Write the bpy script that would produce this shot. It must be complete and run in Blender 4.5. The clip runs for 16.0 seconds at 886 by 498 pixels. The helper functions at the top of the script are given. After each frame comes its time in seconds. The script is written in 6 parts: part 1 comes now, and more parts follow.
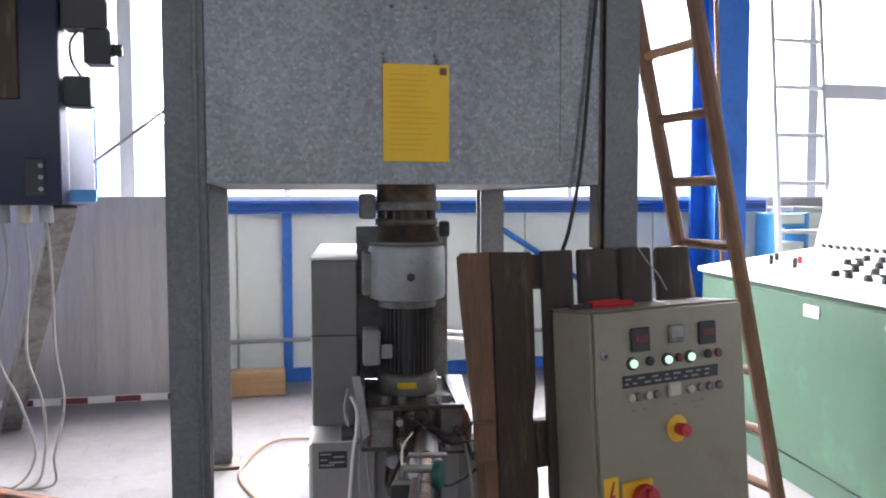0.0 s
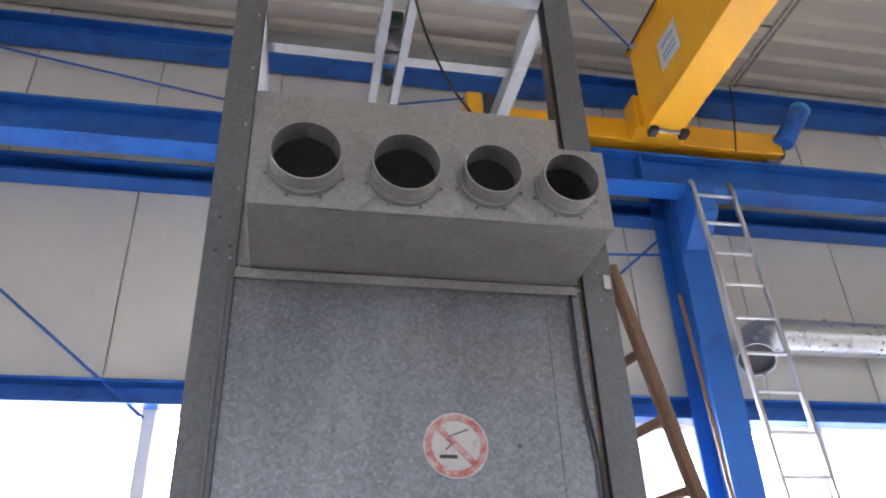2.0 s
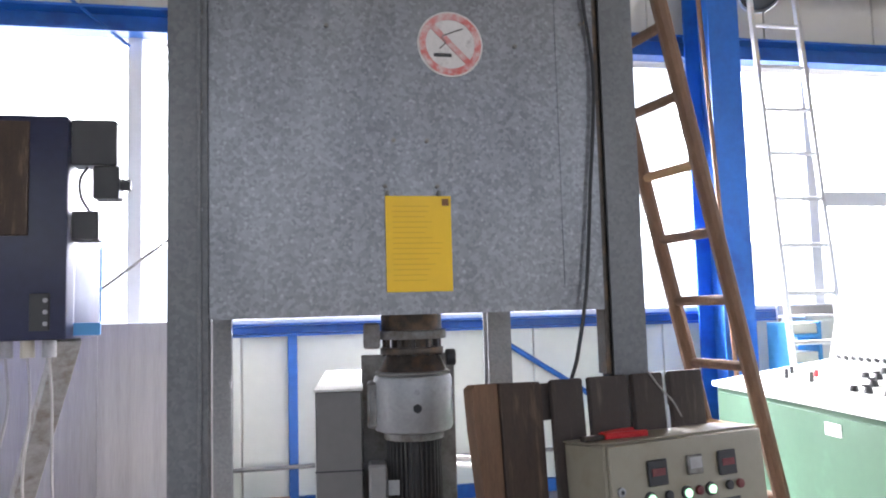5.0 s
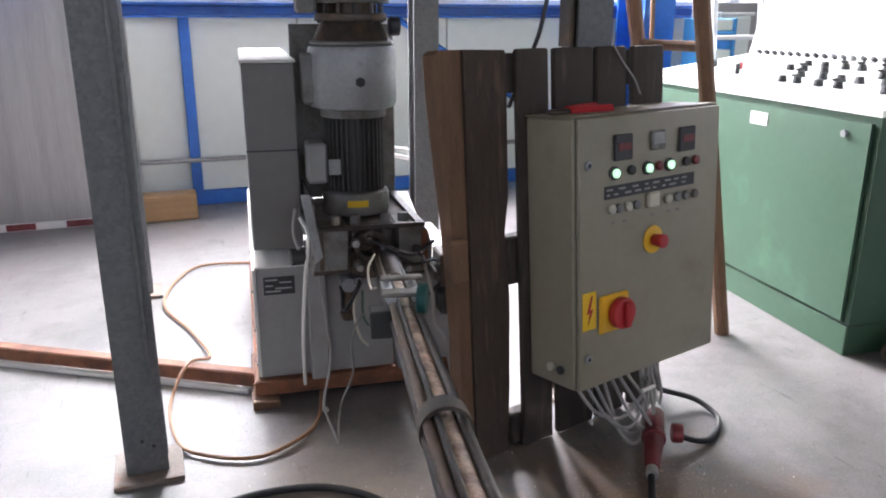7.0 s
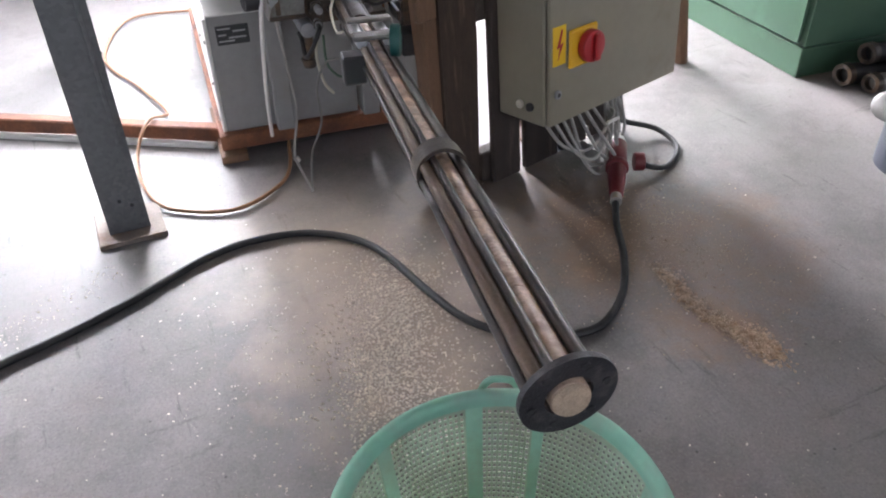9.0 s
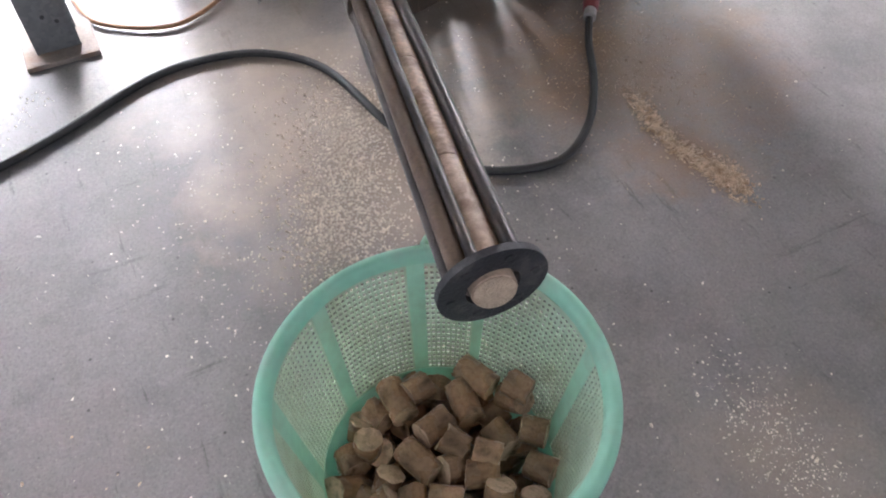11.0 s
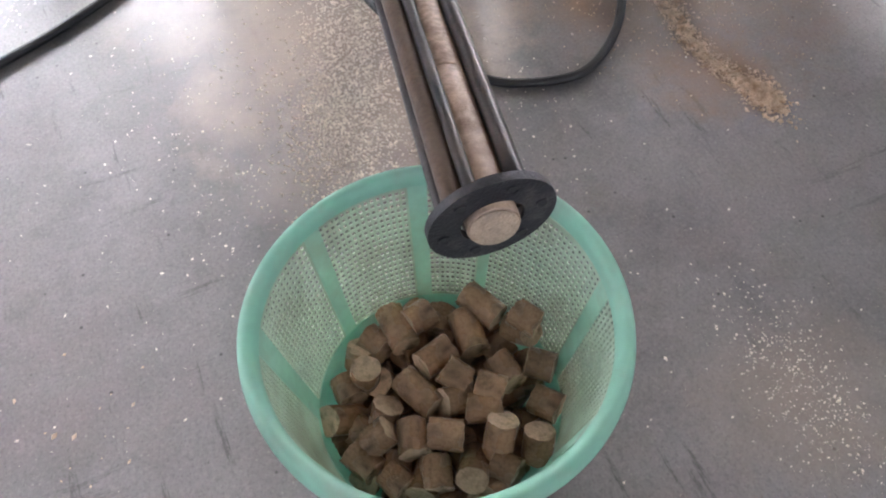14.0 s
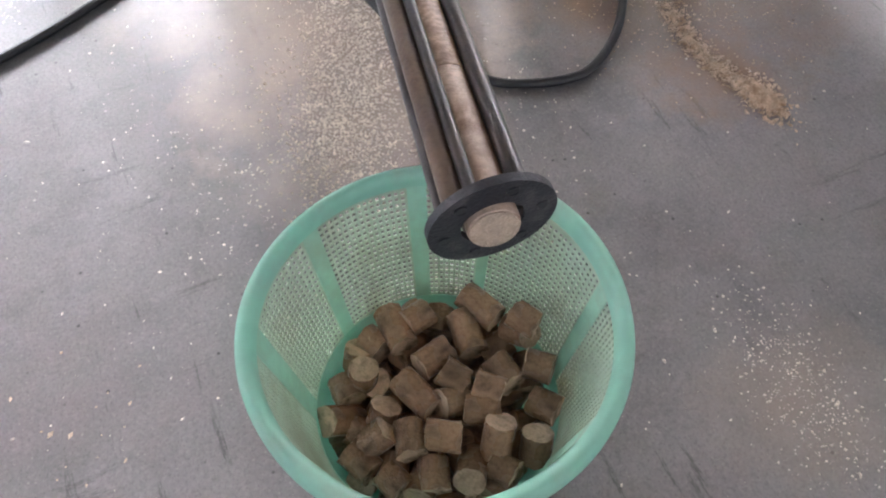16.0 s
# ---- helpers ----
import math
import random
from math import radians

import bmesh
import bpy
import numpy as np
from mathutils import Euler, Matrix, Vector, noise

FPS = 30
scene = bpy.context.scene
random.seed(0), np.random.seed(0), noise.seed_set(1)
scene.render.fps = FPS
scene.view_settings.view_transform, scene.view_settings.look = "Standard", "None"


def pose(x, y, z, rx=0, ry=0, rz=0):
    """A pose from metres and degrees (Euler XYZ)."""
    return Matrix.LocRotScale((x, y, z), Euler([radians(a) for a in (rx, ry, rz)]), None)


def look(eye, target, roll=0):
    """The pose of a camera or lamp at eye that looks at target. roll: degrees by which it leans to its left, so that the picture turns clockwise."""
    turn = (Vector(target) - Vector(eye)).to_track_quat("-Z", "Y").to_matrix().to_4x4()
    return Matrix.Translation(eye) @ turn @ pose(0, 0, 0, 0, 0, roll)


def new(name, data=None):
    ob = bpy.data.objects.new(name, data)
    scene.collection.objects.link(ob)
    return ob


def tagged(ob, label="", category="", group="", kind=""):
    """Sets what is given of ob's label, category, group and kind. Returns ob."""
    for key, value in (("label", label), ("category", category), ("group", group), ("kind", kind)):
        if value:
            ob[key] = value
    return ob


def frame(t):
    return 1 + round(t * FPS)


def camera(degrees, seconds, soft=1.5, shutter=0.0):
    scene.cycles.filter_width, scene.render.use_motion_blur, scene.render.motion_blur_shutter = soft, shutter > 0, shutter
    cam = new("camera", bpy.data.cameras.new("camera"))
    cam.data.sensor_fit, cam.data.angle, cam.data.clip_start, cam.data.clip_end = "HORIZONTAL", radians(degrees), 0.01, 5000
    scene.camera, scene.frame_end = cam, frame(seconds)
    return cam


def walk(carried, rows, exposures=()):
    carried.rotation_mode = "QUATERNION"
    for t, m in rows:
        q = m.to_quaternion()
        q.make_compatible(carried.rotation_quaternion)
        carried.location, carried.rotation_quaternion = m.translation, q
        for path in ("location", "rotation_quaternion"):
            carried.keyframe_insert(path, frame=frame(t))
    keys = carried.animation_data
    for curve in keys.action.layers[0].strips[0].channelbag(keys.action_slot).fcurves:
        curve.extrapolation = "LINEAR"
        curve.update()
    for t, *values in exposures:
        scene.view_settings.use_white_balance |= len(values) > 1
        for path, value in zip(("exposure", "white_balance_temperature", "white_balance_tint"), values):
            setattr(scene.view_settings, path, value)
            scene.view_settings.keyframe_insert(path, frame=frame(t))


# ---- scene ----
cam = camera(60.04, 16.0, 2.0)
PATH = [
    (0.0, pose(-0.016, 0.020, 1.355, 86.59, 0.12, -12.46)),
    (0.5, pose(-0.036, 0.010, 1.413, 96.83, 0.81, -12.23)),
    (1.0, pose(-0.019, 0.002, 1.520, 104.32, 0.68, -11.36)),
    (1.5, pose(-0.006, -0.008, 1.586, 112.33, 1.00, -11.61)),
    (2.0, pose(0.011, -0.019, 1.605, 119.86, 1.96, -10.91)),
    (2.5, pose(0.015, -0.034, 1.610, 125.15, 1.48, -10.64)),
    (3.0, pose(0.015, -0.036, 1.606, 125.63, 1.64, -10.05)),
    (3.5, pose(0.011, -0.015, 1.600, 119.96, 1.37, -10.41)),
    (4.0, pose(0.003, -0.011, 1.577, 113.67, 1.54, -10.14)),
    (4.5, pose(0.001, 0.001, 1.495, 103.80, 1.80, -10.81)),
    (7.0, pose(-0.149, 0.313, 1.291, 73.11, -0.11, -20.36)),
    (7.5, pose(-0.232, 0.344, 1.280, 68.19, 0.23, -23.73)),
    (8.0, pose(-0.229, 0.363, 1.293, 63.10, 0.17, -25.06)),
    (8.5, pose(-0.220, 0.344, 1.288, 61.50, 0.85, -25.11)),
    (9.0, pose(-0.222, 0.335, 1.295, 54.04, 0.96, -25.43)),
    (9.5, pose(-0.210, 0.342, 1.316, 50.04, 2.03, -26.91)),
    (10.0, pose(-0.178, 0.358, 1.318, 46.77, 0.94, -27.46)),
    (12.5, pose(-0.064, 0.479, 1.225, 32.90, 0.62, -24.64)),
    (13.0, pose(-0.064, 0.473, 1.225, 32.87, 0.61, -24.77)),
    (13.5, pose(-0.064, 0.467, 1.224, 32.78, 0.54, -24.70)),
    (14.0, pose(-0.064, 0.465, 1.225, 32.69, 0.57, -24.56)),
    (14.5, pose(-0.064, 0.465, 1.223, 32.45, 0.45, -24.42)),
    (15.0, pose(-0.064, 0.467, 1.222, 32.38, 0.22, -24.30)),
    (15.5, pose(-0.064, 0.468, 1.222, 32.60, 0.22, -24.24)),
    (16.0, pose(-0.064, 0.468, 1.223, 32.68, 0.23, -24.28)),
]
EXPOSURES = [(0, -0.38, 6450, 16), (0.5, -0.4, 6450, 16), (1, -0.45, 6450, 16), (1.5, -0.35, 6450, 16), (2, 0.25, 6450, 16), (2.5, 0.55, 6450, 16), (3, 0.66, 6450, 16), (3.5, 0.78, 6450, 16), (4, 0.8, 6450, 16), (4.5, 0.5, 6450, 16), (7, -0.45, 6450, 16), (8.5, -0.3, 6450, 16), (10, -0.05, 6450, 16), (12.5, 0.24, 6450, 16), (16, 0.24, 6450, 16)]
NORTH_W, WEST_W, EAST_W, SOUTH_W = 1600, 75, 85, 165
walk(cam, PATH, EXPOSURES)

# ---- daylight ----
world = bpy.data.worlds.new("overcast_day")
scene.world = world
world.use_nodes = True
wn = world.node_tree
sky = wn.nodes.new("ShaderNodeTexSky")
sky.sky_type, sky.sun_disc = "NISHITA", False
sky.sun_elevation, sky.sun_rotation = radians(50), radians(20)
sky.air_density, sky.dust_density, sky.ozone_density = 1.0, 1.0, 1.0
wn.nodes["Background"].inputs["Strength"].default_value = 0.15
wn.links.new(sky.outputs["Color"], wn.nodes["Background"].inputs["Color"])
sun = new("sun", bpy.data.lights.new("sun", "SUN"))
sun.data.energy, sun.data.angle, sun.data.color = 0.8, radians(25), (1.0, 0.97, 0.92)
sun.matrix_world = look((4, 12, 12), (0, 0, 0))


def area_light(name, x, y, z, w, h, target, watts, colour=(0.95, 0.965, 1.0), spread=180):
    lamp = bpy.data.lights.new(name, "AREA")
    lamp.shape, lamp.size, lamp.size_y, lamp.energy, lamp.color = "RECTANGLE", w, h, watts, colour
    lamp.spread = radians(spread)
    ob = new(name, lamp)
    ob.matrix_world = look((x, y, z), target)
    return ob


for lx, lw, share in ((-3.6, 7.6, 0.8), (1.4, 2.2, 0.5), (6.6, 6.0, 0.8)):
    area_light("north_window_light", lx, 6.75, 3.0, lw, 2.2, (lx, 2.9, 0.6), NORTH_W * share, spread=110)
# added fill lamps in assumed window openings of the three unseen walls
area_light("west_window_light", -8.15, -1.0, 3.2, 8.0, 3.4, (0, -1.0, 3.0), WEST_W)
area_light("east_window_light", 11.15, -1.0, 3.2, 8.0, 3.4, (0, -1.0, 3.0), EAST_W)
area_light("south_window_light", 1.5, -8.15, 3.6, 12.0, 3.6, (1.5, 0, 3.0), SOUTH_W)


# ---- materials ----
def surf(name, base, rough=0.6, metal=0.0, var=0.12, scale=6.0, bump=0.08, stain=None, amount=0.3, stain_scale=2.0, grain=(1, 1, 1), island=0.0):
    m = bpy.data.materials.new(name)
    m.use_nodes = True
    n, l = m.node_tree.nodes, m.node_tree.links
    b = n["Principled BSDF"]
    b.inputs["Metallic"].default_value = metal
    co = n.new("ShaderNodeTexCoord")
    mp = n.new("ShaderNodeMapping")
    mp.inputs["Scale"].default_value = grain
    l.new(co.outputs["Object"], mp.inputs["Vector"])
    n1, n2 = n.new("ShaderNodeTexNoise"), n.new("ShaderNodeTexNoise")
    n1.inputs["Scale"].default_value, n1.inputs["Detail"].default_value = scale, 4
    n2.inputs["Scale"].default_value, n2.inputs["Detail"].default_value = scale * 9, 3
    add = n.new("ShaderNodeMath")
    add.operation = "MULTIPLY_ADD"
    add.inputs[1].default_value = 0.45
    for q in (n1, n2):
        l.new(mp.outputs["Vector"], q.inputs["Vector"])
    l.new(n2.outputs["Fac"], add.inputs[0])
    half = n.new("ShaderNodeMath")
    half.operation = "MULTIPLY"
    half.inputs[1].default_value = 0.55
    l.new(n1.outputs["Fac"], half.inputs[0])
    l.new(half.outputs[0], add.inputs[2])
    fac = add.outputs[0]
    if island:
        oi = n.new("ShaderNodeObjectInfo")
        ad = n.new("ShaderNodeMath")
        ad.operation = "MULTIPLY_ADD"
        ad.inputs[1].default_value = island
        l.new(oi.outputs["Random"], ad.inputs[0])
        l.new(fac, ad.inputs[2])
        fac = ad.outputs[0]
    r = n.new("ShaderNodeValToRGB")
    r.color_ramp.elements[0].position, r.color_ramp.elements[1].position = 0.3, 0.7 + island * 0.5
    r.color_ramp.elements[0].color = tuple(c * (1 - var) for c in base) + (1,)
    r.color_ramp.elements[1].color = tuple(min(1, c * (1 + var)) for c in base) + (1,)
    l.new(fac, r.inputs["Fac"])
    out = r.outputs["Color"]
    if stain:
        n3 = n.new("ShaderNodeTexNoise")
        n3.inputs["Scale"].default_value, n3.inputs["Detail"].default_value = stain_scale, 7
        n3.inputs["Roughness"].default_value = 0.65
        l.new(mp.outputs["Vector"], n3.inputs["Vector"])
        rr = n.new("ShaderNodeValToRGB")
        rr.color_ramp.elements[0].position, rr.color_ramp.elements[1].position = 0.62 - amount * 0.5, 0.78 - amount * 0.3
        l.new(n3.outputs["Fac"], rr.inputs["Fac"])
        mx = n.new("ShaderNodeMix")
        mx.data_type = "RGBA"
        l.new(rr.outputs["Color"], mx.inputs[0])
        l.new(out, mx.inputs[6])
        mx.inputs[7].default_value = (*stain, 1)
        out = mx.outputs[2]
    l.new(out, b.inputs["Base Color"])
    rg = n.new("ShaderNodeMath")
    rg.operation = "MULTIPLY_ADD"
    rg.inputs[1].default_value, rg.inputs[2].default_value = 0.25, rough - 0.12
    l.new(n1.outputs["Fac"], rg.inputs[0])
    l.new(rg.outputs[0], b.inputs["Roughness"])
    if bump:
        bp = n.new("ShaderNodeBump")
        bp.inputs["Strength"].default_value, bp.inputs["Distance"].default_value = bump, 0.004
        l.new(n2.outputs["Fac"], bp.inputs["Height"])
        l.new(bp.outputs["Normal"], b.inputs["Normal"])
    return m


def galvanised(name, dark, light, fleck, rough=0.5, metal=0.55):
    """Zinc-coated sheet: crystalline spangle with pale flecks."""
    m = bpy.data.materials.new(name)
    m.use_nodes = True
    n, l = m.node_tree.nodes, m.node_tree.links
    b = n["Principled BSDF"]
    b.inputs["Metallic"].default_value, b.inputs["Roughness"].default_value = metal, rough
    co = n.new("ShaderNodeTexCoord")
    v1 = n.new("ShaderNodeTexVoronoi")
    v1.inputs["Scale"].default_value = 85
    v2 = n.new("ShaderNodeTexVoronoi")
    v2.inputs["Scale"].default_value = 36
    ns = n.new("ShaderNodeTexNoise")
    ns.inputs["Scale"].default_value, ns.inputs["Detail"].default_value = 3.0, 6
    tall = n.new("ShaderNodeMapping")
    tall.inputs["Scale"].default_value = (1.6, 1.6, 0.45)
    l.new(co.outputs["Object"], tall.inputs["Vector"])
    l.new(tall.outputs["Vector"], ns.inputs["Vector"])
    for q in (v1, v2):
        l.new(co.outputs["Object"], q.inputs["Vector"])
    bw = n.new("ShaderNodeSeparateColor")
    l.new(v1.outputs["Color"], bw.inputs["Color"])
    mixf = n.new("ShaderNodeMath")
    mixf.operation = "MULTIPLY_ADD"
    mixf.inputs[1].default_value = 0.36
    l.new(bw.outputs[0], mixf.inputs[0])
    hv = n.new("ShaderNodeMath")
    hv.operation = "MULTIPLY"
    hv.inputs[1].default_value = 0.78
    l.new(ns.outputs["Fac"], hv.inputs[0])
    l.new(hv.outputs[0], mixf.inputs[2])
    r = n.new("ShaderNodeValToRGB")
    r.color_ramp.elements[0].position, r.color_ramp.elements[1].position = 0.25, 0.85
    r.color_ramp.elements[0].color, r.color_ramp.elements[1].color = (*dark, 1), (*light, 1)
    l.new(mixf.outputs[0], r.inputs["Fac"])
    fl = n.new("ShaderNodeValToRGB")
    fl.color_ramp.elements[0].position, fl.color_ramp.elements[1].position = 0.10, 0.26
    fl.color_ramp.elements[0].color, fl.color_ramp.elements[1].color = (1, 1, 1, 1), (0, 0, 0, 1)
    l.new(v2.outputs["Distance"], fl.inputs["Fac"])
    gate = n.new("ShaderNodeSeparateColor")
    l.new(v2.outputs["Color"], gate.inputs["Color"])
    cut = n.new("ShaderNodeMath")
    cut.operation = "GREATER_THAN"
    cut.inputs[1].default_value = 0.70
    l.new(gate.outputs[1], cut.inputs[0])
    both = n.new("ShaderNodeMath")
    both.operation = "MULTIPLY"
    l.new(cut.outputs[0], both.inputs[0])
    l.new(fl.outputs["Color"], both.inputs[1])
    weak = n.new("ShaderNodeMath")
    weak.operation = "MULTIPLY"
    weak.inputs[1].default_value = 0.24
    l.new(both.outputs[0], weak.inputs[0])
    mx = n.new("ShaderNodeMix")
    mx.data_type = "RGBA"
    l.new(weak.outputs[0], mx.inputs[0])
    l.new(r.outputs["Color"], mx.inputs[6])
    mx.inputs[7].default_value = (*fleck, 1)
    l.new(mx.outputs[2], b.inputs["Base Color"])
    return m


def plain(name, base, rough=0.5, metal=0.0, emit=0.0, glass=False):
    m = bpy.data.materials.new(name)
    m.use_nodes = True
    b = m.node_tree.nodes["Principled BSDF"]
    b.inputs["Base Color"].default_value = (*base, 1)
    b.inputs["Roughness"].default_value, b.inputs["Metallic"].default_value = rough, metal
    if emit:
        b.inputs["Emission Color"].default_value = (*base, 1)
        b.inputs["Emission Strength"].default_value = emit
    if glass:
        b.inputs["Transmission Weight"].default_value = 1.0
        b.inputs["IOR"].default_value = 1.1
    return m


M_floor = surf("polished_concrete", (0.205, 0.190, 0.188), 0.40, 0, 0.16, 1.6, 0.05, (0.10, 0.095, 0.093), 0.2, 2.2)


def floor_patch(m, x, y, radius, colour, strength):
    """Sawdust, or painted shade and gleam, on the floor round one spot, broken up by noise."""
    n, l = m.node_tree.nodes, m.node_tree.links
    b = n["Principled BSDF"]
    old = b.inputs["Base Color"].links[0].from_socket
    co = n.new("ShaderNodeTexCoord")
    ds = n.new("ShaderNodeVectorMath")
    ds.operation = "DISTANCE"
    ds.inputs[1].default_value = (x, y, 0)
    l.new(co.outputs["Object"], ds.inputs[0])
    ns = n.new("ShaderNodeTexNoise")
    ns.inputs["Scale"].default_value, ns.inputs["Detail"].default_value, ns.inputs["Roughness"].default_value = 5.0, 8, 0.7
    l.new(co.outputs["Object"], ns.inputs["Vector"])
    sm = n.new("ShaderNodeMath")
    sm.operation = "MULTIPLY_ADD"
    sm.inputs[1].default_value = radius * 1.6
    l.new(ns.outputs["Fac"], sm.inputs[0])
    l.new(ds.outputs["Value"], sm.inputs[2])
    mr = n.new("ShaderNodeMapRange")
    mr.inputs["From Min"].default_value, mr.inputs["From Max"].default_value = radius * 1.7, radius * 0.8
    mr.inputs["To Min"].default_value, mr.inputs["To Max"].default_value = 0.0, strength
    l.new(sm.outputs[0], mr.inputs["Value"])
    mx = n.new("ShaderNodeMix")
    mx.data_type = "RGBA"
    l.new(mr.outputs[0], mx.inputs[0])
    l.new(old, mx.inputs[6])
    mx.inputs[7].default_value = (*colour, 1)
    l.new(mx.outputs[2], b.inputs["Base Color"])


def specks(m, scale, keep, size, colour, strength):
    """Small grains and pits spread over the floor."""
    n, l = m.node_tree.nodes, m.node_tree.links
    b = n["Principled BSDF"]
    old = b.inputs["Base Color"].links[0].from_socket
    co = n.new("ShaderNodeTexCoord")
    vo = n.new("ShaderNodeTexVoronoi")
    vo.inputs["Scale"].default_value = scale
    l.new(co.outputs["Object"], vo.inputs["Vector"])
    near = n.new("ShaderNodeMapRange")
    near.inputs["From Min"].default_value, near.inputs["From Max"].default_value = size, size * 0.4
    l.new(vo.outputs["Distance"], near.inputs["Value"])
    sp = n.new("ShaderNodeSeparateColor")
    l.new(vo.outputs["Color"], sp.inputs["Color"])
    gt = n.new("ShaderNodeMath")
    gt.operation = "GREATER_THAN"
    gt.inputs[1].default_value = keep
    l.new(sp.outputs[0], gt.inputs[0])
    mu = n.new("ShaderNodeMath")
    mu.operation = "MULTIPLY"
    l.new(near.outputs[0], mu.inputs[0])
    l.new(gt.outputs[0], mu.inputs[1])
    m2 = n.new("ShaderNodeMath")
    m2.operation = "MULTIPLY"
    m2.inputs[1].default_value = strength
    l.new(mu.outputs[0], m2.inputs[0])
    mx = n.new("ShaderNodeMix")
    mx.data_type = "RGBA"
    l.new(m2.outputs[0], mx.inputs[0])
    l.new(old, mx.inputs[6])
    mx.inputs[7].default_value = (*colour, 1)
    l.new(mx.outputs[2], b.inputs["Base Color"])


def smudges(m, scale, grain, lo, hi, colour, strength):
    """Scuffs and grime drawn out along one direction."""
    n, l = m.node_tree.nodes, m.node_tree.links
    b = n["Principled BSDF"]
    old = b.inputs["Base Color"].links[0].from_socket
    co, mp, ns = n.new("ShaderNodeTexCoord"), n.new("ShaderNodeMapping"), n.new("ShaderNodeTexNoise")
    mp.inputs["Scale"].default_value, mp.inputs["Rotation"].default_value = grain, (0, 0, 0.6 * scale)
    ns.inputs["Scale"].default_value, ns.inputs["Detail"].default_value, ns.inputs["Roughness"].default_value = scale, 9, 0.72
    l.new(co.outputs["Object"], mp.inputs["Vector"])
    l.new(mp.outputs["Vector"], ns.inputs["Vector"])
    mr = n.new("ShaderNodeMapRange")
    mr.inputs["From Min"].default_value, mr.inputs["From Max"].default_value = lo, hi
    mr.inputs["To Max"].default_value = strength
    l.new(ns.outputs["Fac"], mr.inputs["Value"])
    mx = n.new("ShaderNodeMix")
    mx.data_type = "RGBA"
    l.new(mr.outputs[0], mx.inputs[0])
    l.new(old, mx.inputs[6])
    mx.inputs[7].default_value = (*colour, 1)
    l.new(mx.outputs[2], b.inputs["Base Color"])


smudges(M_floor, 4.0, (1, 1, 1), 0.52, 0.72, (0.104, 0.096, 0.096), 0.7)
smudges(M_floor, 9.0, (1, 0.25, 1), 0.60, 0.70, (0.088, 0.084, 0.088), 0.6)
smudges(M_floor, 55.0, (1, 1, 1), 0.50, 0.78, (0.096, 0.090, 0.090), 0.55)
smudges(M_floor, 2.3, (1, 1, 1), 0.56, 0.75, (0.288, 0.272, 0.268), 0.6)
smudges(M_floor, 1.4, (1, 1, 1), 0.48, 0.66, (0.148, 0.154, 0.138), 0.6)
smudges(M_floor, 1.9, (1, 1, 1), 0.50, 0.66, (0.220, 0.178, 0.180), 0.55)
smudges(M_floor, 26.0, (1, 0.12, 1), 0.60, 0.66, (0.040, 0.038, 0.036), 0.6)
smudges(M_floor, 17.0, (0.10, 1, 1), 0.61, 0.67, (0.048, 0.044, 0.042), 0.6)
smudges(M_floor, 120.0, (1, 1, 1), 0.48, 0.66, (0.320, 0.296, 0.280), 0.35)
smudges(M_floor, 160.0, (1, 1, 1), 0.50, 0.66, (0.072, 0.068, 0.066), 0.5)
specks(M_floor, 95.0, 0.91, 0.24, (0.336, 0.308, 0.280), 0.5)
specks(M_floor, 150.0, 0.86, 0.25, (0.080, 0.072, 0.070), 0.5)
specks(M_floor, 42.0, 0.93, 0.18, (0.040, 0.036, 0.036), 0.85)
specks(M_floor, 23.0, 0.975, 0.09, (0.400, 0.368, 0.336), 0.8)
# brown dust, with the shade under the track painted into its dark colour
floor_patch(M_floor, 0.80, 2.10, 0.42, (0.15, 0.105, 0.07), 0.8)
floor_patch(M_floor, 1.10, 1.72, 0.52, (0.24, 0.135, 0.068), 0.85)
floor_patch(M_floor, 1.03, 1.35, 0.20, (0.24, 0.135, 0.065), 0.85)
floor_patch(M_floor, 0.30, 1.78, 0.50, (0.50, 0.395, 0.31), 0.9)
# pale dust, brightened to paint in the gleam of light on the floor
floor_patch(M_floor, 0.22, 2.12, 0.55, (0.40, 0.325, 0.26), 0.75)
floor_patch(M_floor, 0.16, 1.50, 0.30, (0.46, 0.38, 0.31), 0.6)
floor_patch(M_floor, 0.69, 0.66, 0.22, (0.33, 0.26, 0.21), 0.55)
M_panel = surf("white_wall_panel", (0.58, 0.56, 0.52), 0.5, 0, 0.05, 1.2, 0.02, island=0.12)
M_lowwall = surf("pale_wall_panel", (0.66, 0.68, 0.63), 0.5, 0, 0.05, 1.5, 0.02, island=0.1)
M_roof = surf("cream_roof_deck", (0.52, 0.48, 0.42), 0.5, 0.0, 0.10, 1.0, 0.02, grain=(0.3, 3, 1))
M_blue = surf("blue_steel_paint", (0.012, 0.11, 0.42), 0.42, 0, 0.18, 2.5, 0.03, (0.01, 0.05, 0.25), 0.2, 3)
M_bluepale = surf("light_blue_paint", (0.06, 0.30, 0.62), 0.45, 0, 0.12, 3, 0.03)
M_yellow = surf("crane_yellow_paint", (0.74, 0.36, 0.012), 0.4, 0, 0.06, 2, 0.02)
M_galv = galvanised("galvanised_panel", (0.12, 0.124, 0.134), (0.245, 0.252, 0.268), (0.46, 0.47, 0.49), 0.36, 0.55)
M_galvduct = galvanised("galvanised_duct", (0.27, 0.26, 0.253), (0.385, 0.373, 0.362), (0.44, 0.43, 0.42), 0.45, 0.4)
M_post = galvanised("galvanised_post", (0.115, 0.12, 0.125), (0.18, 0.185, 0.19), (0.26, 0.265, 0.27), 0.5, 0.35)
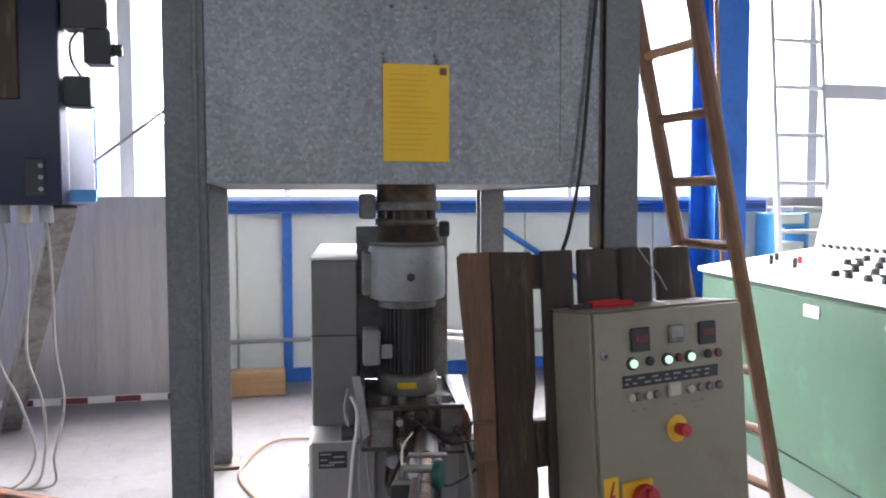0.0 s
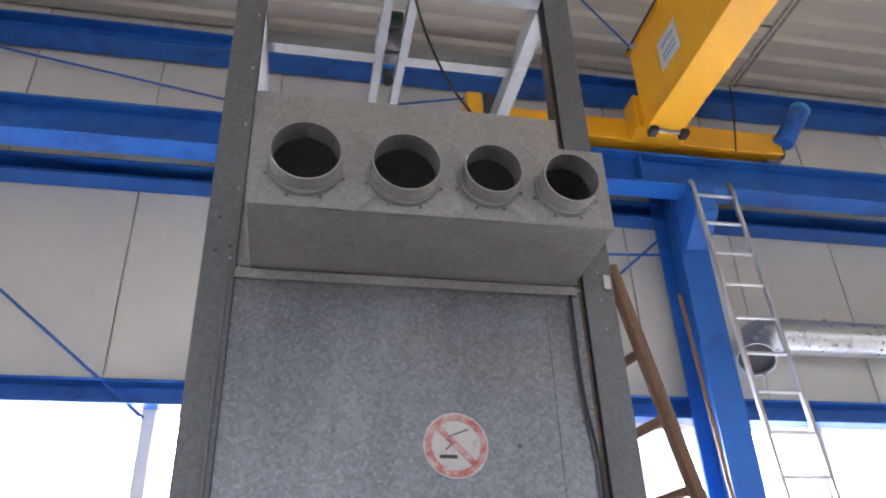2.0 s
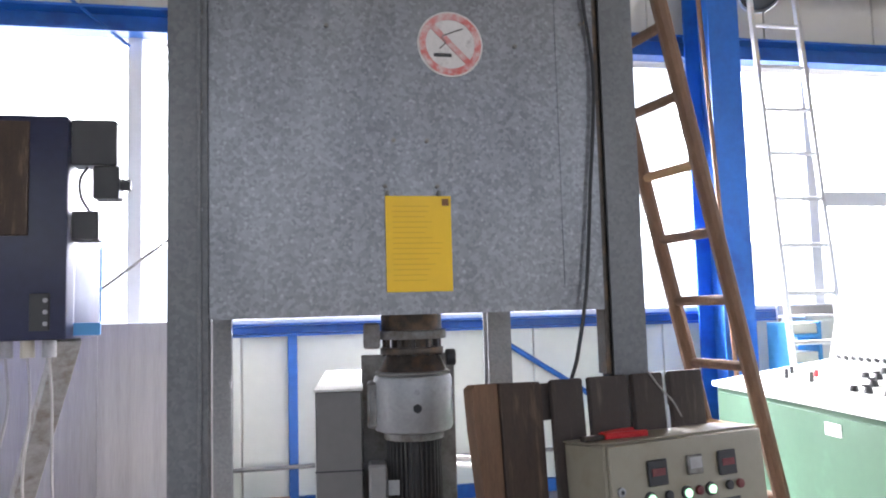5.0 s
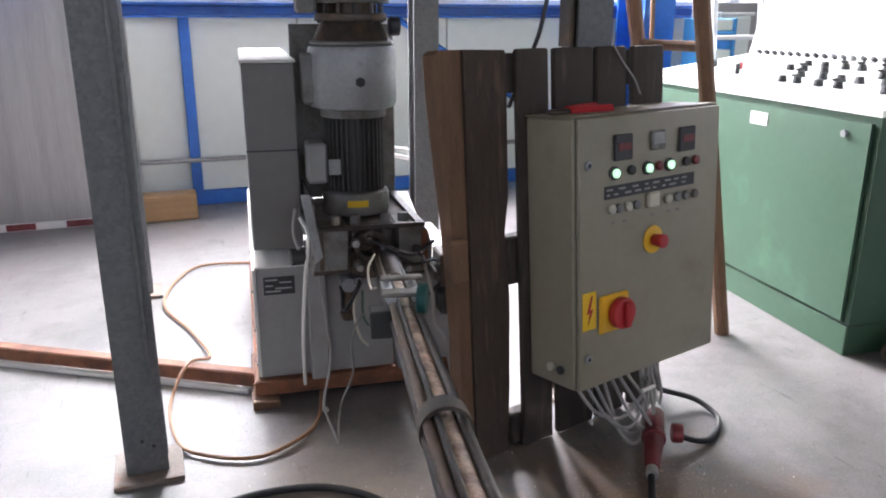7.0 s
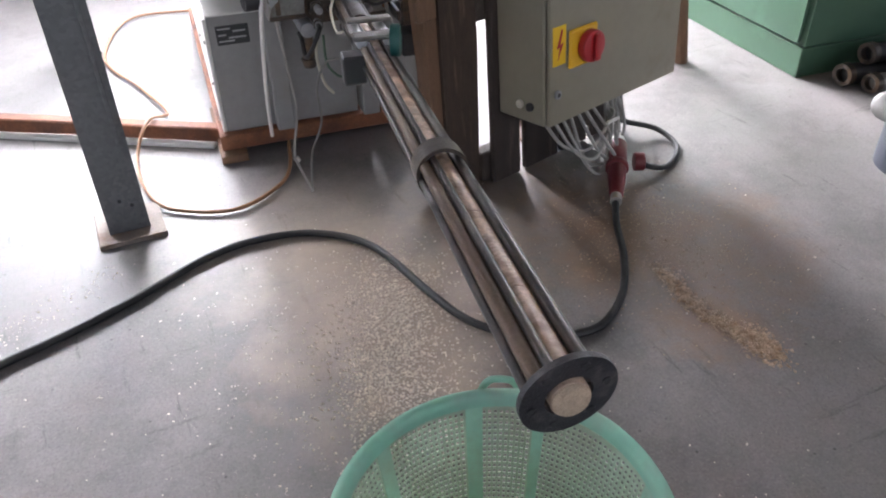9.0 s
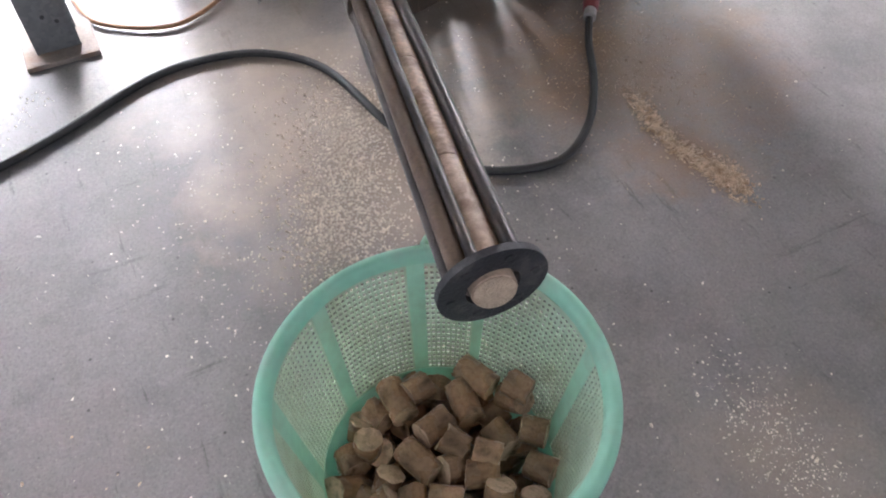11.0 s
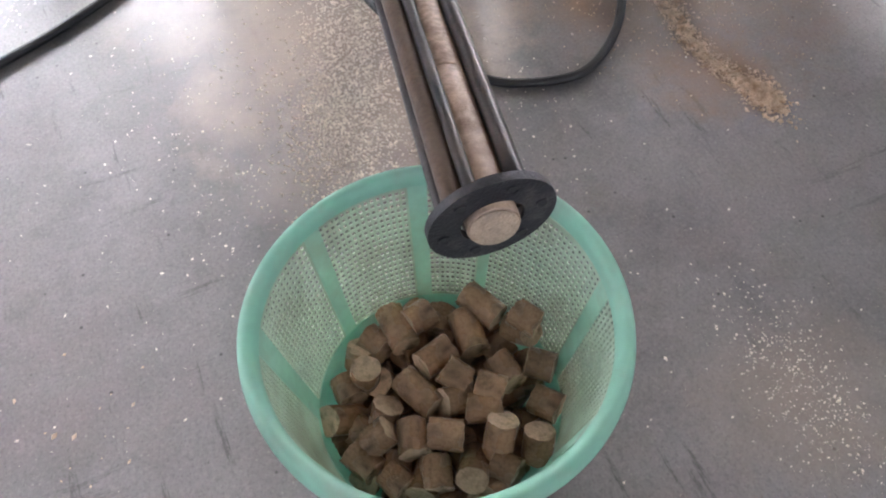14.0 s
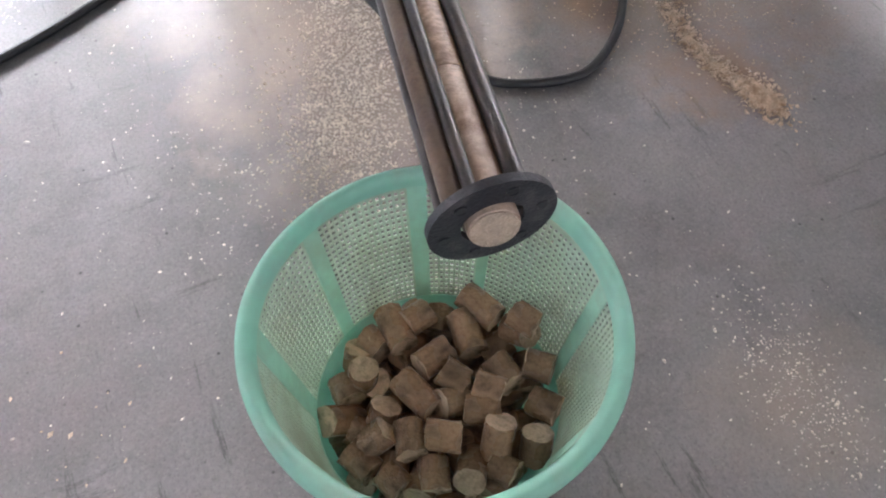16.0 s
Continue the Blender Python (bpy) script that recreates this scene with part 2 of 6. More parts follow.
M_zinc = surf("bright_zinc", (0.30, 0.305, 0.315), 0.5, 0.3, 0.15, 12, 0.05)
M_rust = surf("rusted_steel", (0.22, 0.085, 0.04), 0.75, 0.1, 0.35, 14, 0.3, (0.10, 0.045, 0.03), 0.3, 9)
M_foot = surf("rust_flecked_grey_plate", (0.24, 0.20, 0.17), 0.7, 0.1, 0.25, 14, 0.2, (0.20, 0.10, 0.05), 0.25, 12)
M_grey = surf("grey_machine_paint", (0.28, 0.275, 0.27), 0.5, 0, 0.1, 5, 0.04, (0.25, 0.23, 0.2), 0.15, 4)
M_greydark = surf("dirty_grey_casting", (0.20, 0.195, 0.185), 0.55, 0.1, 0.25, 18, 0.15, (0.10, 0.075, 0.055), 0.3, 12)
M_greylight = surf("pale_grey_gear_paint", (0.33, 0.335, 0.34), 0.38, 0.15, 0.14, 8, 0.05, (0.20, 0.185, 0.17), 0.2, 8)
# pale box enamel, darkened to paint in the shade on its backlit front
M_boxshade = surf("smooth_pale_enamel_in_shade", (0.165, 0.158, 0.152), 0.45, 0, 0.08, 3, 0.02, (0.13, 0.12, 0.11), 0.15, 3)
M_white = surf("white_machine_paint", (0.74, 0.73, 0.70), 0.5, 0, 0.06, 4, 0.03)
M_motor = surf("dark_motor_paint", (0.075, 0.072, 0.069), 0.5, 0.1, 0.25, 14, 0.1, (0.07, 0.055, 0.045), 0.3, 9)
M_oily = surf("oily_dark_steel", (0.075, 0.062, 0.052), 0.42, 0.6, 0.4, 25, 0.2, (0.16, 0.10, 0.06), 0.25, 14)
M_flange = surf("blue_black_worn_steel", (0.042, 0.041, 0.047), 0.5, 0.4, 0.35, 40, 0.25, (0.12, 0.11, 0.11), 0.22, 30)
M_rod = surf("worn_steel_rod", (0.050, 0.043, 0.041), 0.34, 0.40, 0.35, 30, 0.12, (0.10, 0.075, 0.06), 0.3, 18)
M_rusttube = surf("rust_brown_tube", (0.115, 0.072, 0.045), 0.4, 0.35, 0.35, 25, 0.15, (0.10, 0.07, 0.05), 0.25, 14)
M_wood = surf("weathered_brown_timber", (0.052, 0.034, 0.024), 0.8, 0, 0.4, 9, 0.35, (0.15, 0.10, 0.065), 0.12, 6, (6, 6, 0.7))
M_woodlight = surf("pale_worn_timber", (0.155, 0.085, 0.048), 0.8, 0, 0.35, 9, 0.3, (0.12, 0.07, 0.04), 0.25, 5, (6, 6, 0.7))
M_board = surf("dark_soiled_board", (0.040, 0.030, 0.025), 0.8, 0, 0.35, 9, 0.3, (0.11, 0.085, 0.068), 0.15, 6, (6, 6, 0.7), island=0.2)
M_ladder = surf("brown_varnished_wood", (0.17, 0.088, 0.045), 0.55, 0, 0.3, 8, 0.15, (0.14, 0.07, 0.035), 0.25, 5, (5, 5, 0.6))
M_pine = surf("yellow_pine", (0.36, 0.21, 0.10), 0.7, 0, 0.2, 6, 0.1, grain=(0.6, 6, 6))
M_cab = surf("beige_cabinet_enamel", (0.262, 0.236, 0.176), 0.45, 0, 0.07, 4, 0.03, (0.20, 0.165, 0.11), 0.14, 3.5)
M_green = surf("green_console_paint", (0.042, 0.096, 0.057), 0.45, 0, 0.07, 3, 0.03, (0.06, 0.14, 0.085), 0.12, 3)
M_greenpale = surf("pale_green_console_top", (0.72, 0.76, 0.70), 0.4, 0, 0.05, 4, 0.02)
M_alu = surf("aluminium", (0.68, 0.69, 0.70), 0.33, 0.8, 0.1, 15, 0.04)
M_sheet = surf("brushed_aluminium_sheet", (0.40, 0.385, 0.375), 0.42, 0.75, 0.18, 3, 0.03, grain=(6, 6, 0.25))
M_spiro = surf("spiral_duct_zinc", (0.62, 0.64, 0.66), 0.3, 0.85, 0.1, 20, 0.05)
M_darkblue = surf("navy_machine_enamel", (0.012, 0.016, 0.05), 0.4, 0, 0.2, 3, 0.02)
M_black = surf("black_rubber", (0.014, 0.014, 0.015), 0.5, 0, 0.3, 20, 0.1, (0.035, 0.032, 0.03), 0.08, 20)
M_dark = plain("dark_plastic", (0.03, 0.03, 0.032), 0.5)
M_orange = surf("orange_hose_rubber", (0.30, 0.15, 0.075), 0.5, 0, 0.15, 20, 0.05)
M_cable = surf("pale_grey_cable", (0.31, 0.295, 0.275), 0.5, 0, 0.1, 20, 0.03)
M_red = plain("red_plastic", (0.42, 0.02, 0.025), 0.4)
M_plug = surf("dull_red_plug_plastic", (0.15, 0.02, 0.025), 0.45, 0, 0.2, 18, 0.05, (0.20, 0.06, 0.05), 0.2, 15)
M_signyellow = surf("yellow_card", (0.80, 0.50, 0.012), 0.5, 0, 0.04, 5, 0.01)
M_signink = plain("faded_print", (0.66, 0.40, 0.01), 0.6)
M_brown = plain("brown_print", (0.16, 0.07, 0.02), 0.6)
M_signwhite = surf("worn_white_vinyl", (0.62, 0.60, 0.58), 0.5, 0, 0.12, 30, 0.03, (0.40, 0.38, 0.37), 0.15, 25)
M_signred = surf("faded_red_vinyl", (0.55, 0.13, 0.12), 0.5, 0, 0.12, 30, 0.03, (0.62, 0.55, 0.53), 0.42, 22)
M_lampgreen = plain("lit_green_lamp", (0.55, 1.0, 0.66), 0.3, 0, 1.5)
M_btnwhite = plain("ivory_button", (0.50, 0.47, 0.38), 0.4)
M_stopyellow = plain("stop_yellow", (0.75, 0.42, 0.02), 0.4)
M_basket = surf("mint_plastic", (0.41, 0.73, 0.60), 0.36, 0, 0.08, 5, 0.02, (0.46, 0.62, 0.52), 0.30, 9)
M_strand = surf("pale_briquette_skin", (0.64, 0.48, 0.37), 0.5, 0, 0.45, 20, 0.3, (0.20, 0.12, 0.075), 0.42, 22)
M_basketrib = surf("cloudy_mint_plastic", (0.50, 0.76, 0.63), 0.45, 0, 0.1, 7, 0.02, (0.46, 0.56, 0.44), 0.3, 6)
M_basketmesh = surf("dusty_mint_plastic", (0.62, 0.73, 0.60), 0.5, 0, 0.1, 9, 0.02, (0.45, 0.46, 0.34), 0.35, 5)
M_briq = surf("pressed_wood_brown", (0.37, 0.225, 0.142), 0.27, 0, 0.5, 22, 0.6, (0.11, 0.060, 0.034), 0.34, 25, island=0.3)
M_briqend = surf("pressed_sawdust", (0.50, 0.385, 0.285), 0.8, 0, 0.3, 45, 0.8, (0.30, 0.20, 0.13), 0.22, 30)
M_briqdark = surf("briquette_end_face", (0.64, 0.45, 0.325), 0.75, 0, 0.3, 40, 0.5, (0.14, 0.09, 0.05), 0.3, 30, island=0.25)
M_chip = surf("wood_chips", (0.78, 0.67, 0.57), 0.85, 0, 0.35, 40, 0.2)


def translucent(m, share):
    """Thin plastic that lets part of the light through."""
    n, l = m.node_tree.nodes, m.node_tree.links
    b, out = n["Principled BSDF"], n["Material Output"]
    tr, mx = n.new("ShaderNodeBsdfTranslucent"), n.new("ShaderNodeMixShader")
    l.new(b.inputs["Base Color"].links[0].from_socket, tr.inputs["Color"])
    mx.inputs[0].default_value = share
    l.new(b.outputs[0], mx.inputs[1])
    l.new(tr.outputs[0], mx.inputs[2])
    l.new(mx.outputs[0], out.inputs["Surface"])


for m_ in (M_basket, M_basketrib, M_basketmesh):
    translucent(m_, 0.42)
M_chipbrown = surf("brown_wood_chips", (0.62, 0.475, 0.35), 0.85, 0, 0.4, 60, 0.3, (0.30, 0.17, 0.09), 0.28, 35)
M_frame = surf("white_window_frame", (0.66, 0.68, 0.70), 0.45, 0, 0.05, 4, 0.02)
M_glass = plain("window_glass", (0.97, 0.98, 1.0), 0.02, 0, 0, True)
M_teal = plain("teal_tape_reel", (0.010, 0.085, 0.075), 0.45)
M_bin = surf("charcoal_bucket_plastic", (0.035, 0.04, 0.055), 0.42, 0, 0.15, 6, 0.03)


# ---- modelling helpers ----
PLACE = {}


def thing(name, x=0, y=0, z=0, rx=0, ry=0, rz=0, label="", category="", group="", kind=""):
    ob = new(name)
    ob.empty_display_size = 0.1
    m = pose(x, y, z, rx, ry, rz)
    ob.matrix_basis = m
    PLACE[ob.name] = m
    return tagged(ob, label, category, group, kind)


def finish(bm, material, smooth=None):
    me = bpy.data.meshes.new("mesh")
    bmesh.ops.recalc_face_normals(bm, faces=bm.faces)
    if smooth is not None:
        lim = radians(smooth)
        for f in bm.faces:
            f.smooth = True
        for e in bm.edges:
            if len(e.link_faces) == 2 and e.calc_face_angle(0) > lim:
                e.smooth = False
    bm.to_mesh(me)
    bm.free()
    me.materials.append(material)
    return me


def part(name, bm, material, parent=None, label="", world_space=False, smooth=35):
    """Link one bmesh as one mesh object under a thing or a part."""
    if world_space and parent is not None:
        top = parent
        while top.parent:
            top = top.parent
        if top.name in PLACE:
            bm.transform(PLACE[top.name].inverted())
    ob = new(name, finish(bm, material, smooth))
    ob.parent = parent
    if label:
        ob["label"] = label
    return ob


def solid(name, bm, material, label="", category="", group="", kind="", smooth=35):
    return tagged(part(name, bm, material, None, "", False, smooth), label, category, group, kind)


def box(x0, x1, y0, y1, z0, z1, bevel=0.0, bm=None, segments=1):
    bm = bm or bmesh.new()
    g = bmesh.ops.create_cube(bm, size=1.0)
    vs = g["verts"]
    bmesh.ops.scale(bm, vec=(x1 - x0, y1 - y0, z1 - z0), verts=vs)
    bmesh.ops.translate(bm, vec=((x0 + x1) / 2, (y0 + y1) / 2, (z0 + z1) / 2), verts=vs)
    if bevel:
        es = list({e for v in vs for e in v.link_edges})
        bmesh.ops.bevel(bm, geom=es, offset=bevel, segments=segments, affect="EDGES", profile=0.5)
    return bm


def cyl(p0, p1, r, n=20, r2=None, bm=None, bevel=0.0):
    bm = bm or bmesh.new()
    a, b = Vector(p0), Vector(p1)
    m = Matrix.Translation((a + b) / 2) @ (b - a).to_track_quat("Z", "Y").to_matrix().to_4x4()
    g = bmesh.ops.create_cone(bm, cap_ends=True, segments=n, radius1=r, radius2=r if r2 is None else r2, depth=(b - a).length, matrix=m)
    if bevel:
        ring = [e for e in {e for v in g["verts"] for e in v.link_edges} if any(len(f.verts) > 4 for f in e.link_faces)]
        bmesh.ops.bevel(bm, geom=ring, offset=bevel, segments=2, affect="EDGES", profile=0.5)
    return bm


def pipe(p0, p1, r_out, r_in, n=32, bm=None):
    """A hollow cylinder, open at both ends."""
    bm = bm or bmesh.new()
    a, b = Vector(p0), Vector(p1)
    q = (b - a).to_track_quat("Z", "Y").to_matrix()
    rings = []
    for c, r in ((a, r_out), (b, r_out), (b, r_in), (a, r_in)):
        rings.append([bm.verts.new(c + q @ Vector((r * math.cos(2 * math.pi * k / n), r * math.sin(2 * math.pi * k / n), 0))) for k in range(n)])
    for i in range(4):
        s, t = rings[i], rings[(i + 1) % 4]
        for k in range(n):
            bm.faces.new((s[k], s[(k + 1) % n], t[(k + 1) % n], t[k]))
    return bm


def spline(points, steps=8):
    ps = [Vector(p) for p in points]
    ps = [ps[0] * 2 - ps[1]] + ps + [ps[-1] * 2 - ps[-2]]
    out = []
    for i in range(1, len(ps) - 2):
        for s in range(steps):
            t = s / steps
            a, b, c, d = ps[i - 1], ps[i], ps[i + 1], ps[i + 2]
            out.append(0.5 * ((2 * b) + (c - a) * t + (2 * a - 5 * b + 4 * c - d) * t * t + (3 * b - a - 3 * c + d) * t ** 3))
    return out + [ps[-2]]


def tube(points, r, n=8, steps=8, bm=None, straight=False, ripple=0.0):
    """A round hose along points."""
    bm = bm or bmesh.new()
    ps = [Vector(p) for p in points] if straight else spline(points, steps)
    rings, up = [], Vector((0.13, 0.21, 0.97)).normalized()
    for i, p in enumerate(ps):
        d = (ps[min(i + 1, len(ps) - 1)] - ps[max(i - 1, 0)]).normalized()
        u = d.cross(up)
        if u.length < 1e-3:
            u = d.cross(Vector((1, 0, 0)))
        u.normalize()
        w = d.cross(u)
        rr = r * (1 + ripple * (i % 2))
        rings.append([bm.verts.new(p + rr * (math.cos(2 * math.pi * k / n) * u + math.sin(2 * math.pi * k / n) * w)) for k in range(n)])
    for s, t in zip(rings, rings[1:]):
        for k in range(n):
            bm.faces.new((s[k], s[(k + 1) % n], t[(k + 1) % n], t[k]))
    bm.faces.new(rings[0]), bm.faces.new(rings[-1])
    return bm


def prism(profile, axis, a, b, bm=None):
    """Extrude a closed outline of 2D points along an axis; the other two axes take the points in order."""
    bm = bm or bmesh.new()
    def place(u, v, w):
        return {"x": (w, u, v), "y": (u, w, v), "z": (u, v, w)}[axis]
    s = [bm.verts.new(place(u, v, a)) for u, v in profile]
    t = [bm.verts.new(place(u, v, b)) for u, v in profile]
    n = len(profile)
    for k in range(n):
        bm.faces.new((s[k], s[(k + 1) % n], t[(k + 1) % n], t[k]))
    bm.faces.new(s), bm.faces.new(t)
    return bm


def beam_i(axis, a, b, u0, u1, v0, v1, web, flange):
    """An I-section: flanges span u0 to u1 at v0 and v1."""
    c = (u0 + u1) / 2
    return prism([(u0, v0), (u1, v0), (u1, v0 + flange), (c + web, v0 + flange), (c + web, v1 - flange), (u1, v1 - flange), (u1, v1), (u0, v1), (u0, v1 - flange),
                  (c - web, v1 - flange), (c - web, v0 + flange), (u0, v0 + flange)], axis, a, b)


def disc_shape(c, r, normal_y, n=40, inner=0.0, thick=0.002):
    """A thin round plate that faces -y."""
    if inner:
        return pipe((c[0], c[1] - thick, c[2]), (c[0], c[1], c[2]), r, inner, n)
    return cyl((c[0], c[1] - thick, c[2]), (c[0], c[1], c[2]), r, n)


def bolts(points, direction, r, h, material, parent, name="bolt"):
    """Alike hexagon heads on one mesh."""
    d = Vector(direction).normalized()
    me = finish(cyl((0, 0, 0), d * h, r, 6), material)
    inv = PLACE[parent.name].inverted() if parent.name in PLACE else Matrix()
    for p in points:
        ob = new(name, me)
        ob.parent = parent
        ob.matrix_basis = inv @ Matrix.Translation(p)


# ---- hall ----
M_sky = plain("bright_overcast_sky", (0.90, 0.95, 1.0), 0.9, 0, 2.2)
WX0, WX1, WY0, WY1 = -8.0, 11.0, -8.0, 5.95
solid("floor", box(WX0 - 0.2, WX1 + 0.2, WY0 - 0.2, WY1 + 0.2, -0.2, 0.0), M_floor, "grey polished concrete floor with stains and dust", "floor", kind="structure")


def wall_with_band(name, axis, at, thick, a, b, z0, z1, top):
    """A wall with one long window opening from z0 to z1."""
    bm = bmesh.new()
    lo, hi = (at, at + thick) if thick > 0 else (at + thick, at)
    for s, e in ((0, z0), (z1, top)):
        if axis == "y":
            box(a, b, lo, hi, s, e, bm=bm)
        else:
            box(lo, hi, a, b, s, e, bm=bm)
    return solid(name, bm, M_panel, "pale sandwich panel wall of the hall", "wall", kind="structure")


north = wall_with_band("wall_north", "y", 5.97, 0.16, -8.2, 11.2, 1.41, 3.52, 8.6)
wall_with_band("wall_south", "y", -8.0, -0.16, -8.2, 11.2, 1.8, 5.4, 8.6)
wall_with_band("wall_west", "x", -8.0, -0.16, -8.0, 5.97, 1.5, 4.9, 8.6)
wall_with_band("wall_east", "x", 11.0, 0.16, -8.0, 5.97, 1.5, 4.9, 8.6)
for k in range(17):
    x = -8.2 + 1.13 * k
    part("wall_panel", box(x + 0.006, x + 1.124, 5.94, 5.97, 3.70, 8.3, 0.004), M_panel, north)
    part("wall_panel", box(x + 0.006, x + 1.124, 5.94, 5.97, 0.10, 1.28, 0.004), M_lowwall, north)

window = thing("window_1", 1.5, 6.0, 1.41, label="long band of windows with slim white mullions", category="window", kind="structure")
for k in range(18):
    x = -7.82 + 1.13 * k
    wide = 0.05 if abs(x + 1.04) < 0.1 or abs(x - 4.61) < 0.1 else 0.022
    part("mullion", box(x - wide, x + wide, 5.93, 6.02, 1.41, 3.52, 0.004), M_frame, window, world_space=True)
part("window_sill", box(-8.2, 11.2, 5.86, 6.0, 1.375, 1.412, 0.004), M_frame, window, world_space=True)
part("transom", box(4.6, 11.0, 5.94, 6.0, 2.27, 2.40, 0.004), M_frame, window, world_space=True)
for k in range(17):
    x = -7.82 + 1.13 * k
    g = part("pane", box(x + 0.025, x + 1.105, 5.985, 5.991, 1.415, 3.515), M_glass, window, world_space=True)
    g.visible_shadow = False


solid("backdrop", box(-40, 45, 20.0, 20.1, -3, 22), M_sky, "bright white overcast sky outside the windows", "sky", kind="structure")


def trim(name, bm, material, label, category="beam"):
    return solid(name, bm, material, label, category, kind="structure")


trim("trim_rail", prism([(5.82, 1.28), (5.96, 1.28), (5.96, 1.375), (5.82, 1.375), (5.82, 1.362), (5.94, 1.355), (5.94, 1.30), (5.82, 1.293)], "x", -8.2, 11.2), M_blue, "blue steel rail below the windows", "rail")
trim("trim_lintel", prism([(5.80, 3.52), (5.96, 3.52), (5.96, 3.71), (5.80, 3.71), (5.80, 3.69), (5.94, 3.69), (5.94, 3.54), (5.80, 3.54)], "x", -8.2, 11.2), M_blue, "blue steel beam over the windows")
trim("baseboard", box(-8.2, 11.2, 5.90, 5.96, 0.0, 0.10, 0.004), M_blue, "blue steel strip along the wall foot", "baseboard")
for x in (-3.3, 0.08, 5.7):
    trim("wall_post", box(x - 0.035, x + 0.035, 5.88, 5.94, 0.1, 1.28, 0.004), M_blue, "slim blue post against the low wall", "post")
trim("wall_brace", cyl((1.55, 5.88, 1.28), (2.6, 5.88, 0.62), 0.022, 10), M_blue, "blue diagonal brace on the low wall", "brace")
solid("wall_pipe", cyl((-3.0, 5.86, 0.33), (3.0, 5.86, 0.33), 0.016, 12), M_grey, "thin grey pipe along the low wall", "pipe")
trim("tie_beam", prism([(5.72, 5.47), (5.93, 5.47), (5.93, 5.65), (5.72, 5.65), (5.72, 5.63), (5.91, 5.63), (5.91, 5.49), (5.72, 5.49)], "x", -8.2, 11.2), M_blue, "blue steel channel along the upper wall")
trim("eaves_beam", beam_i("x", -8.2, 11.2, 5.66, 5.90, 6.98, 7.19, 0.006, 0.02), M_blue, "blue steel eaves beam under the roof")
runway = thing("crane_runway", 1.5, 5.2, 5.32, label="blue steel crane runway beam along the wall", category="beam", kind="structure")
part("beam", beam_i("x", -8.2, 11.2, 5.08, 5.32, 5.42, 5.755, 0.007, 0.022), M_blue, runway, world_space=True)
part("rail", box(-8.2, 11.2, 5.175, 5.225, 5.757, 5.803, 0.004), M_greydark, runway, world_space=True)
part("stiffener", box(2.93, 2.95, 5.08, 5.32, 5.443, 5.732), M_blue, runway, world_space=True)

# H-section column under the runway
col = thing("steel_column", 3.45, 5.55, 0, label="blue painted steel column carrying the crane runway", category="column", kind="structure")
part("shaft", prism([(3.33, 5.38), (3.60, 5.38), (3.60, 5.40), (3.472, 5.40), (3.472, 5.74), (3.60, 5.74), (3.60, 5.76), (3.33, 5.76), (3.33, 5.74), (3.458, 5.74), (3.458, 5.40), (3.33, 5.40)], "z", 0, 7.1), M_blue, col, world_space=True)
part("bracket", prism([(5.06, 5.418), (5.40, 5.418), (5.40, 4.92), (5.34, 4.92), (5.06, 5.14)], "x", 3.36, 3.57), M_blue, col, world_space=True)
part("base_plate", box(3.26, 3.67, 5.31, 5.83, 0, 0.02, 0.003), M_blue, col, world_space=True)

# trapezoidal roof sheeting
bm = bmesh.new()
prof, y, k = [], 6.15, 0
while y > -8.2:
    for dy, dz in ((0.0, 0.0), (0.11, 0.0), (0.14, 0.055), (0.25, 0.055)):
        prof.append((y - dy, 7.50 + dz + (6.0 - (y - dy)) * 0.045))
    y -= 0.28
lo = [(bm.verts.new((-8.2, a, b)), bm.verts.new((11.2, a, b)), bm.verts.new((-8.2, a, b + 0.05)), bm.verts.new((11.2, a, b + 0.05))) for a, b in prof]
for s, t in zip(lo, lo[1:]):
    bm.faces.new((s[0], s[1], t[1], t[0]))
    bm.faces.new((s[2], s[3], t[3], t[2]))
solid("ceiling", bm, M_roof, "cream trapezoidal sheet roof seen from below", "ceiling", kind="structure", smooth=None)

# ---- roof bracing rods ----
def rod(name, a, b, r, material, label):
    return solid(name, cyl(a, b, r, 8), material, label, "bracing rod", kind="structure")


for a, b in (((-4.6, 5.84, 6.33), (-1.06, 5.84, 3.42)), ((-3.6, 5.84, 7.02), (1.6, 5.84, 6.1)), ((-1.2, 5.84, 6.18), (2.2, 5.84, 7.0)), ((1.0, 5.84, 5.0), (3.3, 5.7, 5.05)), ((1.9, 5.84, 4.0), (3.3, 5.7, 5.2))):
    rod("bracing_rod", a, b, 0.012, M_blue, "thin blue diagonal bracing rod on the wall")
for a, b in (((-3.5, 5.75, 7.42), (-0.9, 3.8, 7.5)), ((0.9, 3.75, 7.5), (3.6, 5.65, 7.40)), ((4.35, 2.6, 7.5), (5.3, 3.9, 7.45))):
    rod("roof_brace", a, b, 0.012, M_blue, "thin blue bracing rod under the roof")
solid("window_stay", cyl((-1.75, 5.84, 1.26), (-0.35, 5.84, 2.34), 0.011, 8), M_greydark, "thin dark wire across the window", "wire")

